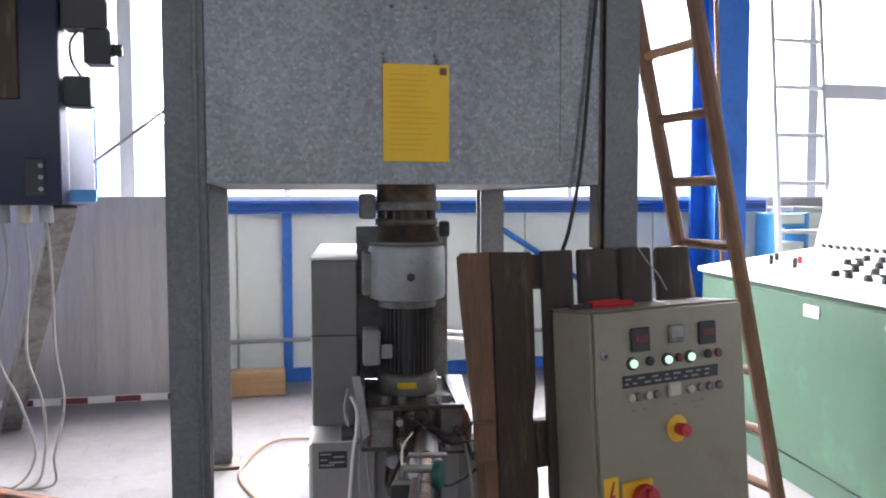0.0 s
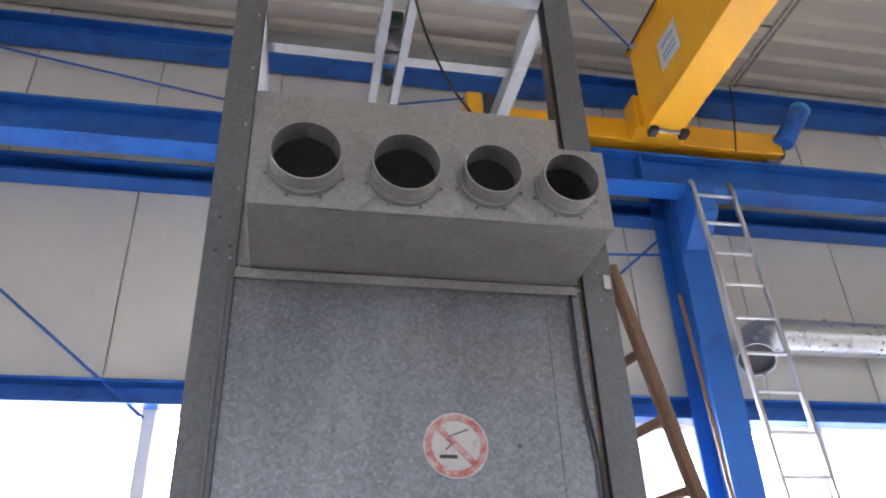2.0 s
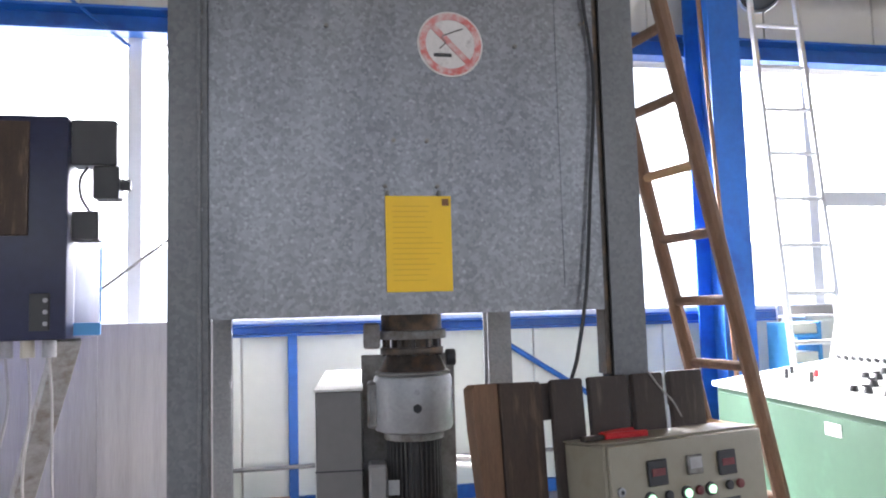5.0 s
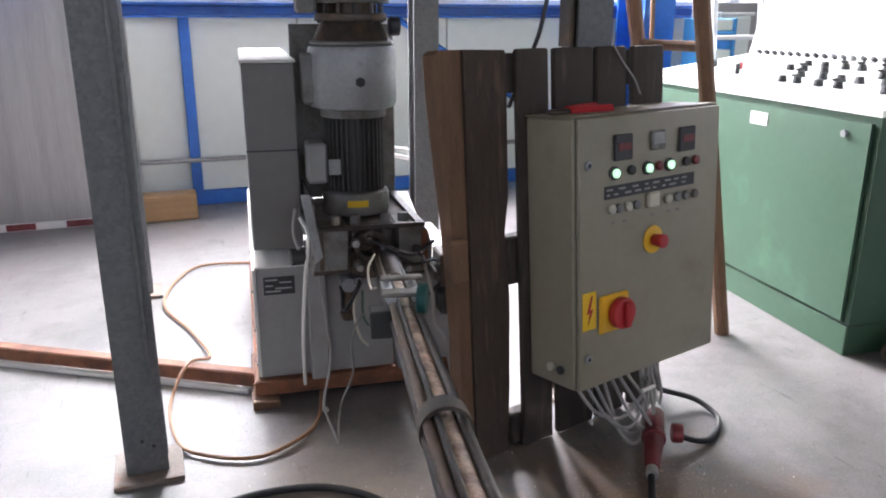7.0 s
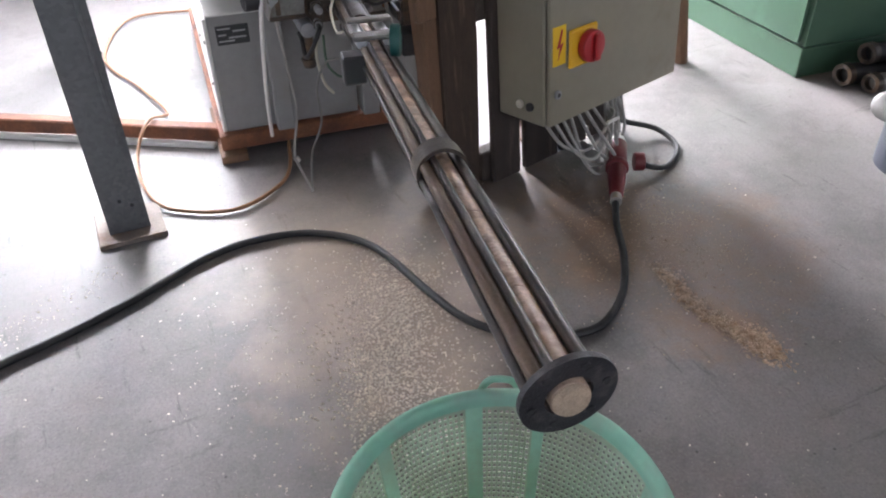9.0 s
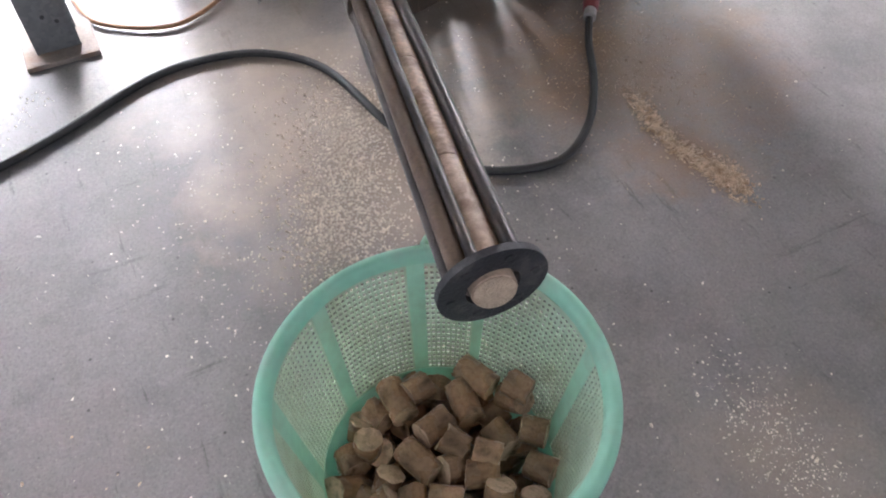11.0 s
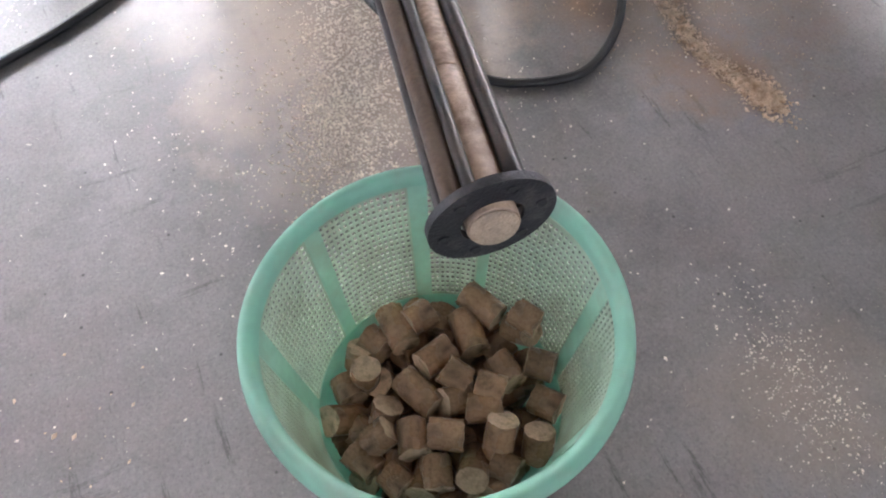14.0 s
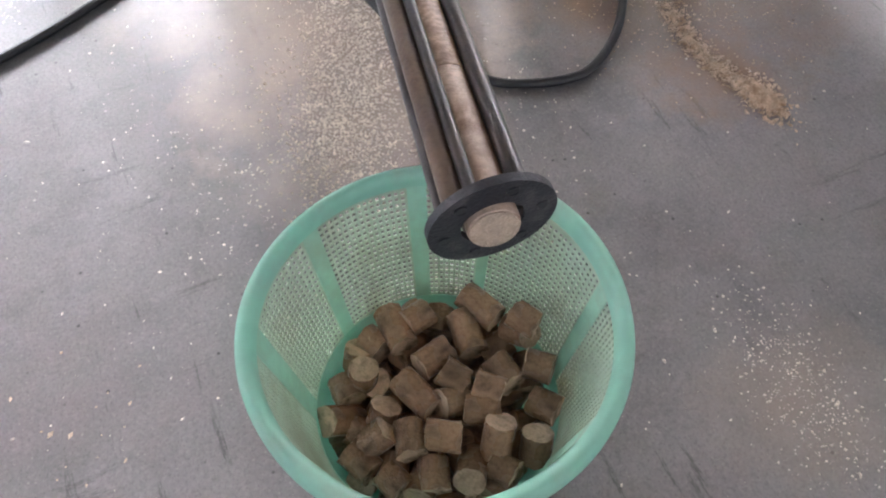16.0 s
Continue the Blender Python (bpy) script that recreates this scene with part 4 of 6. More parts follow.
part("hydraulic_hose", tube([(0.395, -0.24, 0.60), (0.41, -0.29, 0.60), (0.47, -0.30, 0.56), (0.55, -0.24, 0.55), (0.60, -0.13, 0.50)], 0.005, 8), M_black, press)
part("valve_block", box(0.60, 0.66, -0.14, -0.02, 0.42, 0.53, 0.006), M_oily, press)
# vertical gear motor
mx, my = 0.350, 0.05
mot = part("motor", cyl((mx, my, 0.72), (mx, my, 1.00), 0.080, 32), M_motor, press, "finned electric motor")
fin = finish(box(-0.0022, 0.0022, -0.098, -0.078, 0.735, 0.975), M_motor)
for k in range(34):
    ob = new("fin", fin)
    ob.parent = mot
    ob.matrix_basis = Matrix.Translation((mx, my, 0)) @ Matrix.Rotation(2 * math.pi * k / 34, 4, "Z")
part("fan_cowl", cyl((mx, my, 0.655), (mx, my, 0.733), 0.112, 36, bevel=0.014), M_greydark, mot)
lab = bmesh.new()
for k in range(7):
    a0, a1 = radians(248 + 5 * k), radians(253 + 5 * k)
    lab.faces.new([lab.verts.new((mx + 0.1135 * math.cos(a), my + 0.1135 * math.sin(a), z)) for a, z in ((a0, 0.690), (a1, 0.690), (a1, 0.712), (a0, 0.712))])
part("yellow_sticker", lab, M_signyellow, mot, "yellow sticker")
part("end_bell", cyl((mx, my, 0.976), (mx, my, 1.008), 0.108, 36, bevel=0.006), M_greydark, mot)
part("terminal_box", box(mx - 0.165, mx - 0.10, my - 0.09, my + 0.02, 0.77, 0.90, 0.008), M_grey, mot)
part("name_tag", box(mx - 0.098, mx - 0.06, my - 0.102, my - 0.098, 0.80, 0.85), M_greylight, mot)
gear = part("gear_housing", cyl((mx, my, 1.005), (mx, my, 1.205), 0.142, 44, bevel=0.018), M_greylight, press, "pale grey gear housing")
part("gear_rim", cyl((mx, my, 1.206), (mx, my, 1.216), 0.135, 44, bevel=0.004), M_greydark, gear)
part("drain_plug", cyl((mx + 0.005, my - 0.150, 1.095), (mx + 0.005, my - 0.138, 1.095), 0.016, 6), M_dark, gear)
part("sight_glass", cyl((mx + 0.005, my - 0.148, 1.15), (mx + 0.005, my - 0.14, 1.15), 0.010, 16), M_zinc, gear)
part("lug", box(mx - 0.165, mx - 0.125, my - 0.05, my + 0.05, 1.02, 1.18, 0.008), M_greydark, gear)
neck = part("neck_cone", cyl((mx, my, 1.217), (mx, my, 1.275), 0.125, 36, 0.095), M_oily, press, "rusty conical neck with bolted flanges")
part("neck_flange", cyl((mx, my, 1.276), (mx, my, 1.30), 0.115, 32, bevel=0.003), M_oily, neck)
part("neck_flange", cyl((mx, my, 1.33), (mx, my, 1.36), 0.125, 32, bevel=0.003), M_greydark, neck)
part("neck_top", cyl((mx, my, 1.361), (mx, my, 1.425), 0.11, 32), M_oily, neck)
for k in range(12):
    a = 2 * math.pi * k / 12
    part("stud", cyl((mx + 0.10 * math.cos(a), my + 0.10 * math.sin(a), 1.27), (mx + 0.10 * math.cos(a), my + 0.10 * math.sin(a), 1.39), 0.007, 8), M_rod, neck)
part("neck_core", cyl((mx, my, 1.30), (mx, my, 1.33), 0.075, 24), M_oily, neck)
part("side_valve", box(mx - 0.175, mx - 0.115, my - 0.08, my + 0.03, 1.30, 1.39, 0.008), M_greydark, press)
part("side_valve", cyl((mx + 0.12, my - 0.02, 1.26), (mx + 0.155, my - 0.02, 1.26), 0.03, 14, bevel=0.005), M_dark, press)
part("back_plate", box(mx - 0.185, mx + 0.175, my + 0.20, my + 0.225, 0.66, 1.265, 0.003), M_greydark, press, "dark steel back plate")
part("motor_seat", box(mx - 0.19, mx + 0.19, my - 0.09, my + 0.24, 0.600, 0.654, 0.004), M_greydark, press)

# cooling track: rods round the briquette strand, clamp, ring and end flange
F, G0 = Vector((0.1115, 0.771, 0.7275)), Vector((0.502, 2.62, 0.554))
axis = (F - G0).normalized()
q = axis.to_track_quat("Z", "Y").to_matrix()
track = thing("cooling_track", 0.11, 0.775, 0.728, label="worn steel rod cooling track for briquettes with round flange", category="briquette track")


e1 = axis.cross(Vector((0, 0, 1))).normalized() * -1
e2 = e1.cross(axis) if e1.cross(axis).z > 0 else axis.cross(e1)


def off(s, a, r):
    """A point at s metres back from the flange, at angle a (90: up) and radius r round the axis."""
    return F - axis * s + r * (math.cos(radians(a)) * e1 + math.sin(radians(a)) * e2)


LEN = (F - G0).length
for a, r_, rr_ in ((30, 0.0300, 0.0090), (-6, 0.0295, 0.0080), (120, 0.0286, 0.0060), (152, 0.0305, 0.0108), (194, 0.0340, 0.0080), (245, 0.0285, 0.0080), (300, 0.0285, 0.0080)):
    part("guide_rod", cyl(off(0.0, a, r_), off(LEN, a, r_), rr_, 12), M_rusttube if a == 152 else M_rod, track, world_space=True)
ring = pipe(off(0.53, 0, 0), off(0.578, 0, 0), 0.044, 0.0375, 40)
part("clamp_ring", ring, M_oily, track, "dark steel clamp ring", world_space=True)
# the end flange stands a little askew on the rods
fn = Vector((-0.114, -0.991, -0.065)).normalized()
fu = fn.cross(Vector((0, 0, 1))).normalized()
fv = fn.cross(fu)
fl = part("end_flange", pipe(F - fn * 0.002, F + fn * 0.006, 0.0540, 0.0268, 56), M_flange, track, "dark round end flange with bolt holes", world_space=True)
for k in range(6):
    a = radians(60 * k + 12)
    p = F + (fu * math.cos(a) + fv * math.sin(a)) * 0.0415
    # no hole is cut: a dark disc paints the shade inside it
    part("bolt_hole", cyl(p + fn * 0.0062, p + fn * 0.0070, 0.0042, 14), M_dark, fl, world_space=True)
    part("hole_burr", pipe(p + fn * 0.0061, p + fn * 0.0076, 0.0054, 0.0042, 14), M_flange, fl, world_space=True)
for dx, a in ((0.0, 45), (0.0, 135)):
    part("clamp_jaw", cyl(off(1.20, a, 0.045), off(1.38, a, 0.045), 0.013, 10), M_alu, track, world_space=True)
FR_ = Matrix((e1, e2, axis)).transposed().to_4x4()
b = box(-0.055, 0.050, 0.048, 0.058, -0.028, 0.028, 0.004)
b.transform(Matrix.Translation(off(1.18, 0, 0)) @ FR_)
part("clamp_plate", b, M_greydark, track, world_space=True)
b = box(-0.05, 0.06, 0.048, 0.057, -0.02, 0.02, 0.004)
b.transform(Matrix.Translation(off(1.33, 0, 0)) @ FR_)
part("clamp_plate", b, M_greydark, track, world_space=True)
b = box(-0.085, -0.034, -0.045, 0.02, -0.03, 0.03, 0.004)
b.transform(Matrix.Translation(off(1.17, 0, 0)) @ FR_)
part("clamp_base", b, M_dark, track, world_space=True)
ca_ = off(1.13, 55, 0.062)
part("limit_switch", cyl(ca_ - Vector((0.010, -0.005, 0)), ca_ + Vector((0.010, -0.005, 0)), 0.036, 28, bevel=0.004), M_teal, track, "teal tape-wrapped switch", world_space=True)
part("die_tube", cyl(off(1.46, 0, 0), off(LEN + 0.05, 0, 0), 0.034, 20), M_rod, track, world_space=True)
part("yellow_wire", tube([off(1.36, 160, 0.06), off(1.40, 170, 0.07), off(1.50, 150, 0.08), off(1.62, 130, 0.07)], 0.0035, 6), M_btnwhite, track, world_space=True)

strand = thing("briquette_strand", 0.12, 0.80, 0.70, label="pale pressed briquette strand lying in the track", category="briquette")
s = -0.013
random.seed(11)
part("end_face", cyl(off(s - 0.0016, 0, 0), off(s - 0.0001, 0, 0), 0.0205, 24, bevel=0.0006), M_briqend, strand, "pale crumbly end face", world_space=True)
while s < LEN - 0.5:
    ln = random.uniform(0.11, 0.26)
    part("briquette", cyl(off(s, 0, 0), off(min(s + ln, LEN - 0.3), 0, 0), 0.0220, 24, bevel=0.0015), M_strand, strand, world_space=True)
    s += ln + 0.0015

# ---- pallet and switch cabinet leaning on the rig ----
LX, LY, LRX, LRZ = 0.8525, 2.2005, -4.54, 15.2
pallet = thing("pallet", LX, LY, 0, LRX, 0, LRZ, label="dark weathered wooden pallet standing upright against the rig", category="pallet")
for x0, x1 in ((-0.024, 0.095), (0.119, 0.275), (0.294, 0.423), (0.454, 0.60)):
    part("board", box(x0, x1, 0.004, 0.028, 0.006, 1.21, 0.008, segments=2), M_board, pallet)
for z0, z1 in ((1.09, 1.20), (0.53, 0.675), (0.012, 0.112)):
    part("block", box(-0.052, 0.06, 0.030, 0.085, z0, z1, 0.006), M_board, pallet)
    part("block", box(0.50, 0.59, 0.030, 0.085, z0, z1, 0.006), M_board, pallet)
part("timber", prism([(-0.20, 1.212), (-0.06, 1.208), (-0.053, 1.198), (-0.058, 0.8), (-0.074, 0.70), (-0.062, 0.5), (-0.072, 0.2), (-0.084, 0.01), (-0.20, 0.01)], "y", 0.018, 0.085), M_wood, pallet, "thick brown timber")
part("timber_edge", prism([(-0.288, 1.20), (-0.272, 1.212), (-0.202, 1.212), (-0.202, 0.02), (-0.25, 0.02), (-0.242, 0.42), (-0.255, 0.74), (-0.270, 0.90), (-0.284, 1.08)], "y", 0.028, 0.082), M_woodlight, pallet, "paler worn timber edge")
part("block", box(-0.287, -0.222, -0.006, 0.026, 0.585, 0.705, 0.006), M_woodlight, pallet)
part("string", tube([(0.36, 0.0, 1.212), (0.40, -0.002, 1.16), (0.45, -0.002, 1.11), (0.48, -0.002, 1.06)], 0.003, 6), M_cable, pallet)

cabi = thing("switch_cabinet", LX, LY, 0, LRX, 0, LRZ, label="beige steel switch cabinet with lit green lamps on the pallet", category="control cabinet")
part("body", box(0.0, 0.61, -0.186, 0.002, 0.246, 1.022, 0.006), M_cab, cabi)
part("top_lip", box(-0.004, 0.614, -0.188, 0.0, 1.0225, 1.0275, 0.002), M_cab, cabi)
door = part("door", box(0.004, 0.606, -0.206, -0.189, 0.25, 1.02, 0.006, segments=2), M_cab, cabi)
DY = -0.2065


def knob_on(name, x, z, r, h, material, n=20, label="", parent=None):
    return part(name, cyl((x, DY, z), (x, DY - h, z), r, n, bevel=min(r, h) * 0.25), material, parent or door, label)


for x, z in ((0.20, 0.955), (0.475, 0.955)):
    d = part("display", box(x - 0.036, x + 0.036, DY - 0.010, DY, z - 0.036, z + 0.036, 0.003), M_dark, door, "dark digital display")
    part("digits", box(x - 0.024, x + 0.024, DY - 0.0125, DY - 0.0105, z - 0.008, z + 0.012), M_plug, d)
mt = part("meter", box(0.315, 0.375, DY - 0.010, DY, 0.935, 0.99, 0.003), M_greydark, door, "grey square meter")
part("meter_face", box(0.322, 0.368, DY - 0.012, DY - 0.0105, 0.952, 0.984), M_greylight, mt)
for x in (0.167, 0.305, 0.400):
    b = knob_on("lamp_bezel", x, 0.886, 0.020, 0.006, M_dark)
    part("lamp", cyl((x, DY - 0.0065, 0.886), (x, DY - 0.016, 0.886), 0.0125, 20, bevel=0.003), M_lampgreen, b, "lit green indicator lamp")
for x, m in ((0.235, M_dark), (0.353, M_plug), (0.475, M_dark), (0.52, M_plug)):
    knob_on("small_lamp", x, 0.888, 0.014, 0.012, m)
lb = part("label_strip", box(0.13, 0.518, DY - 0.0022, DY - 0.0003, 0.815, 0.852), M_dark, door, "dark engraved label strip")
random.seed(5)
for r_ in range(2):
    x = 0.138
    while x < 0.50:
        w = random.uniform(0.012, 0.03)
        part("print_line", box(x, x + w, DY - 0.0036, DY - 0.0024, 0.838 - 0.014 * r_, 0.843 - 0.014 * r_), M_grey, lb)
        x += w + random.uniform(0.012, 0.03)
for x in (0.155, 0.185, 0.222, 0.258, 0.395, 0.437, 0.476, 0.518):
    k = knob_on("push_button", x, 0.786, 0.0135, 0.013, M_btnwhite if x in (0.155, 0.222, 0.395) else M_greydark)
part("square_button", box(0.300, 0.350, DY - 0.016, DY, 0.770, 0.815, 0.005), M_btnwhite, door)
for x in (0.16, 0.205, 0.325, 0.40, 0.44):
    part("print_line", box(x, x + 0.014, DY - 0.0016, DY - 0.0004, 0.743, 0.750), M_greydark, door)
st = knob_on("emergency_stop", 0.335, 0.672, 0.042, 0.004, M_stopyellow, 32, "yellow disc with red mushroom button")
part("mushroom", cyl((0.335, DY - 0.005, 0.672), (0.335, DY - 0.045, 0.672), 0.017, 24, 0.021, bevel=0.004), M_red, st)
pl = part("main_switch", box(0.105, 0.225, DY - 0.012, DY, 0.448, 0.56, 0.006), M_stopyellow, door, "yellow plate with red rotary main switch")
part("switch_knob", cyl((0.178, DY - 0.0125, 0.504), (0.178, DY - 0.040, 0.504), 0.046, 32, bevel=0.006), M_red, pl)
part("switch_grip", box(0.168, 0.188, DY - 0.056, DY - 0.0405, 0.466, 0.542, 0.004), M_red, pl)
wsg = part("warning_sticker", box(0.045, 0.098, DY - 0.0016, DY - 0.0003, 0.452, 0.562), M_signyellow, door, "yellow sticker with red lightning bolt")
part("bolt_mark", prism([(0.078, 0.55), (0.060, 0.50), (0.072, 0.503), (0.064, 0.465), (0.086, 0.512), (0.073, 0.509), (0.084, 0.55)], "y", DY - 0.0032, DY - 0.0018), M_red, wsg)
for z in (0.935, 0.385):
    lk = knob_on("lock", 0.065, z, 0.013, 0.008, M_zinc)
    part("lock_slot", cyl((0.065, DY - 0.0085, z), (0.065, DY - 0.0095, z), 0.006, 12), M_dark, lk)
for c in door.children:
    c.matrix_basis = Matrix.Translation((-0.033, 0, -0.040 if c.name.startswith(("main_switch", "lock")) else -0.022))
for y in (-0.135, -0.095):
    part("gland", cyl((0.0, y, 0.30), (-0.012, y, 0.30), 0.013, 14, bevel=0.003), M_dark if y < -0.1 else M_btnwhite, cabi)
tool = thing("pliers", LX + 0.11, LY + 0.02, 1.026, 0, 0, 18, label="red-handled tool lying on top of the cabinet", category="tool")
part("handle", tube([(-0.03, 0.0, 0.014), (0.03, -0.012, 0.014), (0.11, -0.03, 0.014)], 0.012, 8), M_red, tool)
part("handle", tube([(-0.03, 0.012, 0.014), (0.03, 0.026, 0.014), (0.11, 0.03, 0.014)], 0.012, 8), M_red, tool)
part("jaw", box(-0.11, -0.03, -0.006, 0.018, 0.006, 0.02, 0.004), M_oily, tool)

# cables under the cabinet
loom = thing("cable_loom", LX, LY, 0, 0, 0, LRZ, label="tangle of pale grey cables under the cabinet", category="cable")
random.seed(8)
for k in range(7):
    x0, x1 = 0.06 + 0.035 * k, 0.36 + 0.09 * random.random()
    lowz = random.uniform(0.012, 0.12)
    part("cable", tube([(x0, -0.10, 0.26), (x0 + 0.01, -0.12, 0.22), (x0 + 0.05, -0.16 - 0.02 * (k % 3), lowz + 0.04), ((x0 + x1) / 2, -0.17 - 0.02 * (k % 3), lowz), (x1 - 0.02, -0.14, lowz + 0.06), (x1, -0.10, 0.19), (x1 + 0.02, -0.08, 0.26)], 0.0055, 8), M_cable, loom)
part("cable", tube([(0.42, -0.06, 0.26), (0.44, -0.10, 0.18), (0.46, -0.10, 0.12), (0.47, -0.06, 0.07)], 0.009), M_cable, loom)
part("cable_tie", box(0.30, 0.36, -0.17, -0.16, 0.17, 0.18, 0.002), M_white, loom)

plug = thing("power_plug", 1.17, 2.02, 0, label="dull red industrial power plug lying on the floor", category="plug")
pa, pb = Vector((1.265, 2.15, 0.062)), Vector((1.10, 1.925, 0.034))
pd = (pb - pa).normalized()
part("coupler", cyl(pa, pa + pd * 0.12, 0.031, 20, bevel=0.005), M_plug, plug, world_space=True)
part("collar", cyl(pa + pd * 0.115, pa + pd * 0.14, 0.037, 20, bevel=0.005), M_plug, plug, world_space=True)
part("plug_body", cyl(pa + pd * 0.14, pb, 0.031, 20, 0.021, bevel=0.004), M_plug, plug, world_space=True)
part("gland", cyl(pb, pb + pd * 0.03, 0.018, 14), M_cable, plug, world_space=True)
part("neck", cyl(pa - pd * 0.05, pa, 0.018, 14, 0.03), M_white, plug, world_space=True)
part("cap", cyl(pa + pd * 0.10 + Vector((0.05, -0.02, 0.0)), pa + pd * 0.10 + Vector((0.08, -0.035, 0.0)), 0.03, 16, bevel=0.004), M_plug, plug, world_space=True)
solid("power_cable", tube([(1.08, 1.90, 0.03), (1.03, 1.82, 0.012), (0.954, 1.681, 0.012), (0.848, 1.546, 0.012), (0.717, 1.469, 0.012), (0.573, 1.501, 0.012), (0.49, 1.57, 0.012), (0.435, 1.658, 0.012), (0.401, 1.79, 0.012), (0.344, 2.045, 0.012),
                           (0.223, 2.179, 0.012), (0.07, 2.225, 0.012), (-0.094, 2.205, 0.012), (-0.338, 2.09, 0.012), (-0.546, 2.017, 0.012), (-0.9, 1.93, 0.012), (-1.5, 1.9, 0.012)], 0.0107, 10, 8), M_black, "thick black rubber power cable on the floor", "cable")
solid("loop_cable", tube([(1.285, 2.19, 0.09), (1.33, 2.25, 0.10), (1.40, 2.275, 0.06), (1.495, 2.241, 0.03), (1.51, 2.15, 0.015), (1.463, 2.08, 0.012), (1.38, 2.03, 0.012), (1.31, 2.03, 0.03), (1.27, 2.055, 0.05)], 0.0095, 8), M_black, "looped black cable beside the plug", "cable")

# ---- steel channel on the floor, hoses ----
ch = thing("steel_channel", -0.6, 3.28, 0, label="long rusted steel channel lying on the floor", category="steel channel")
cd = Vector((-0.84, 0.54, 0)).normalized()
cn = Vector((cd.y, -cd.x, 0)) * -1
if cn.y > 0:
    cn = -cn
def chan(s0, s1, d0, d1, z0, z1, bevel=0.003):
    b_ = box(s0, s1, d0, d1, z0, z1, bevel)
    b_.transform(Matrix(((cd.x, -cn.x, 0, 0.06), (cd.y, -cn.y, 0, 2.90), (0, 0, 1, 0), (0, 0, 0, 1))))
    return b_
part("web", chan(-0.05, 3.4, -0.006, 0.0, 0.016, 0.066), M_rust, ch, world_space=True)
part("upper_flange", chan(-0.05, 3.4, 0.001, 0.05, 0.06, 0.066), M_rust, ch, world_space=True)
part("lower_flange", chan(-0.02, 3.4, -0.03, 0.05, 0.0, 0.015), M_white, ch, world_space=True)

solid("air_hose", tube([(0.30, 2.74, 0.03), (0.26, 2.60, 0.012), (0.192, 2.496, 0.012), (0.039, 2.42, 0.012), (-0.115, 2.488, 0.012), (-0.187, 2.597, 0.012), (-0.201, 2.861, 0.012), (-0.13, 3.02, 0.082), (-0.045, 3.178, 0.03), (-0.10, 3.5, 0.012), (-0.201, 3.91, 0.012), (-0.041, 4.391, 0.012), (0.267, 4.381, 0.012), (0.5, 4.3, 0.012)], 0.0065, 8), M_orange, "brownish orange air hose curled on the floor", "hose")
wires = thing("hanging_wires", 0.3, 2.6, 0.1, label="pale grey wires dangling in front of the press", category="wire")
part("wire", tube([(0.27, 2.60, 0.62), (0.28, 2.58, 0.509), (0.293, 2.55, 0.328), (0.294, 2.53, 0.238), (0.261, 2.50, 0.119), (0.264, 2.48, 0.079), (0.283, 2.416, 0.010)], 0.0042, 8), M_cable, wires, world_space=True)
part("knot", cyl((0.258, 2.49, 0.105), (0.268, 2.485, 0.088), 0.009, 10, bevel=0.003), M_cable, wires, world_space=True)
part("wire", tube([(0.441, 2.35, 0.467), (0.40, 2.37, 0.45), (0.368, 2.40, 0.432), (0.346, 2.45, 0.341), (0.347, 2.45, 0.226), (0.308, 2.45, 0.136), (0.296, 2.45, 0.068), (0.285, 2.42, 0.012)], 0.0035, 8), M_greydark, wires, world_space=True)
part("wire", tube([(0.232, 2.60, 0.70), (0.251, 2.58, 0.641), (0.233, 2.57, 0.499), (0.223, 2.60, 0.298), (0.234, 2.68, 0.098)], 0.006, 8), M_white, wires, world_space=True)
part("wire", tube([(0.225, 2.63, 0.72), (0.21, 2.60, 0.66), (0.222, 2.585, 0.60), (0.245, 2.58, 0.56)], 0.005, 8), M_cable, wires, world_space=True)
part("wire", tube([(0.607, 2.55, 0.576), (0.627, 2.50, 0.436), (0.637, 2.50, 0.337), (0.658, 2.45, 0.294), (0.649, 2.40, 0.238), (0.66, 2.36, 0.12), (0.64, 2.32, 0.012)], 0.006, 8), M_cable, wires, world_space=True)
for dz, dy in ((0.0, 0.0), (-0.045, 0.03)):
    solid("white_hose", tube([(0.62, 4.00 + dy, 0.50 + dz), (0.78, 4.15 + dy, 0.59 + dz), (0.92, 4.25 + dy, 0.62 + dz), (1.02, 4.28 + dy, 0.61 + dz), (1.10, 4.28 + dy, 0.595 + dz), (1.17, 4.28 + dy, 0.565 + dz), (1.27, 4.28 + dy, 0.475 + dz), (1.305, 4.28 + dy, 0.344 + dz),
                              (1.285, 4.28 + dy, 0.198 + dz), (1.25, 4.30 + dy, 0.065 + dz)], 0.012, 8), M_white, "white hose arching down behind the rear post", "hose")

# ---- wooden ladder ----
wl = thing("wooden_ladder", 2.02, 2.73, 0, label="brown wooden ladder leaning against the rig", category="ladder")
rf, rt, rv = Vector((2.02, 2.735, 0.0)), Vector((1.225, 2.492, 3.045)), Vector((-0.055, 0.33, 0))
for v in (Vector((0, 0, 0)), rv):
    part("rail", tube([rf + v, (rf + rt) / 2 + v, rt + v], 0.031, 10, 4), M_ladder, wl, world_space=True)
for k in range(11):
    f_ = (0.18 + 0.252 * k) / 3.045
    p = rf.lerp(rt, f_)
    part("rung", cyl(p, p + rv, 0.020, 10), M_pine if k % 4 == 3 else M_woodlight, wl, world_space=True)

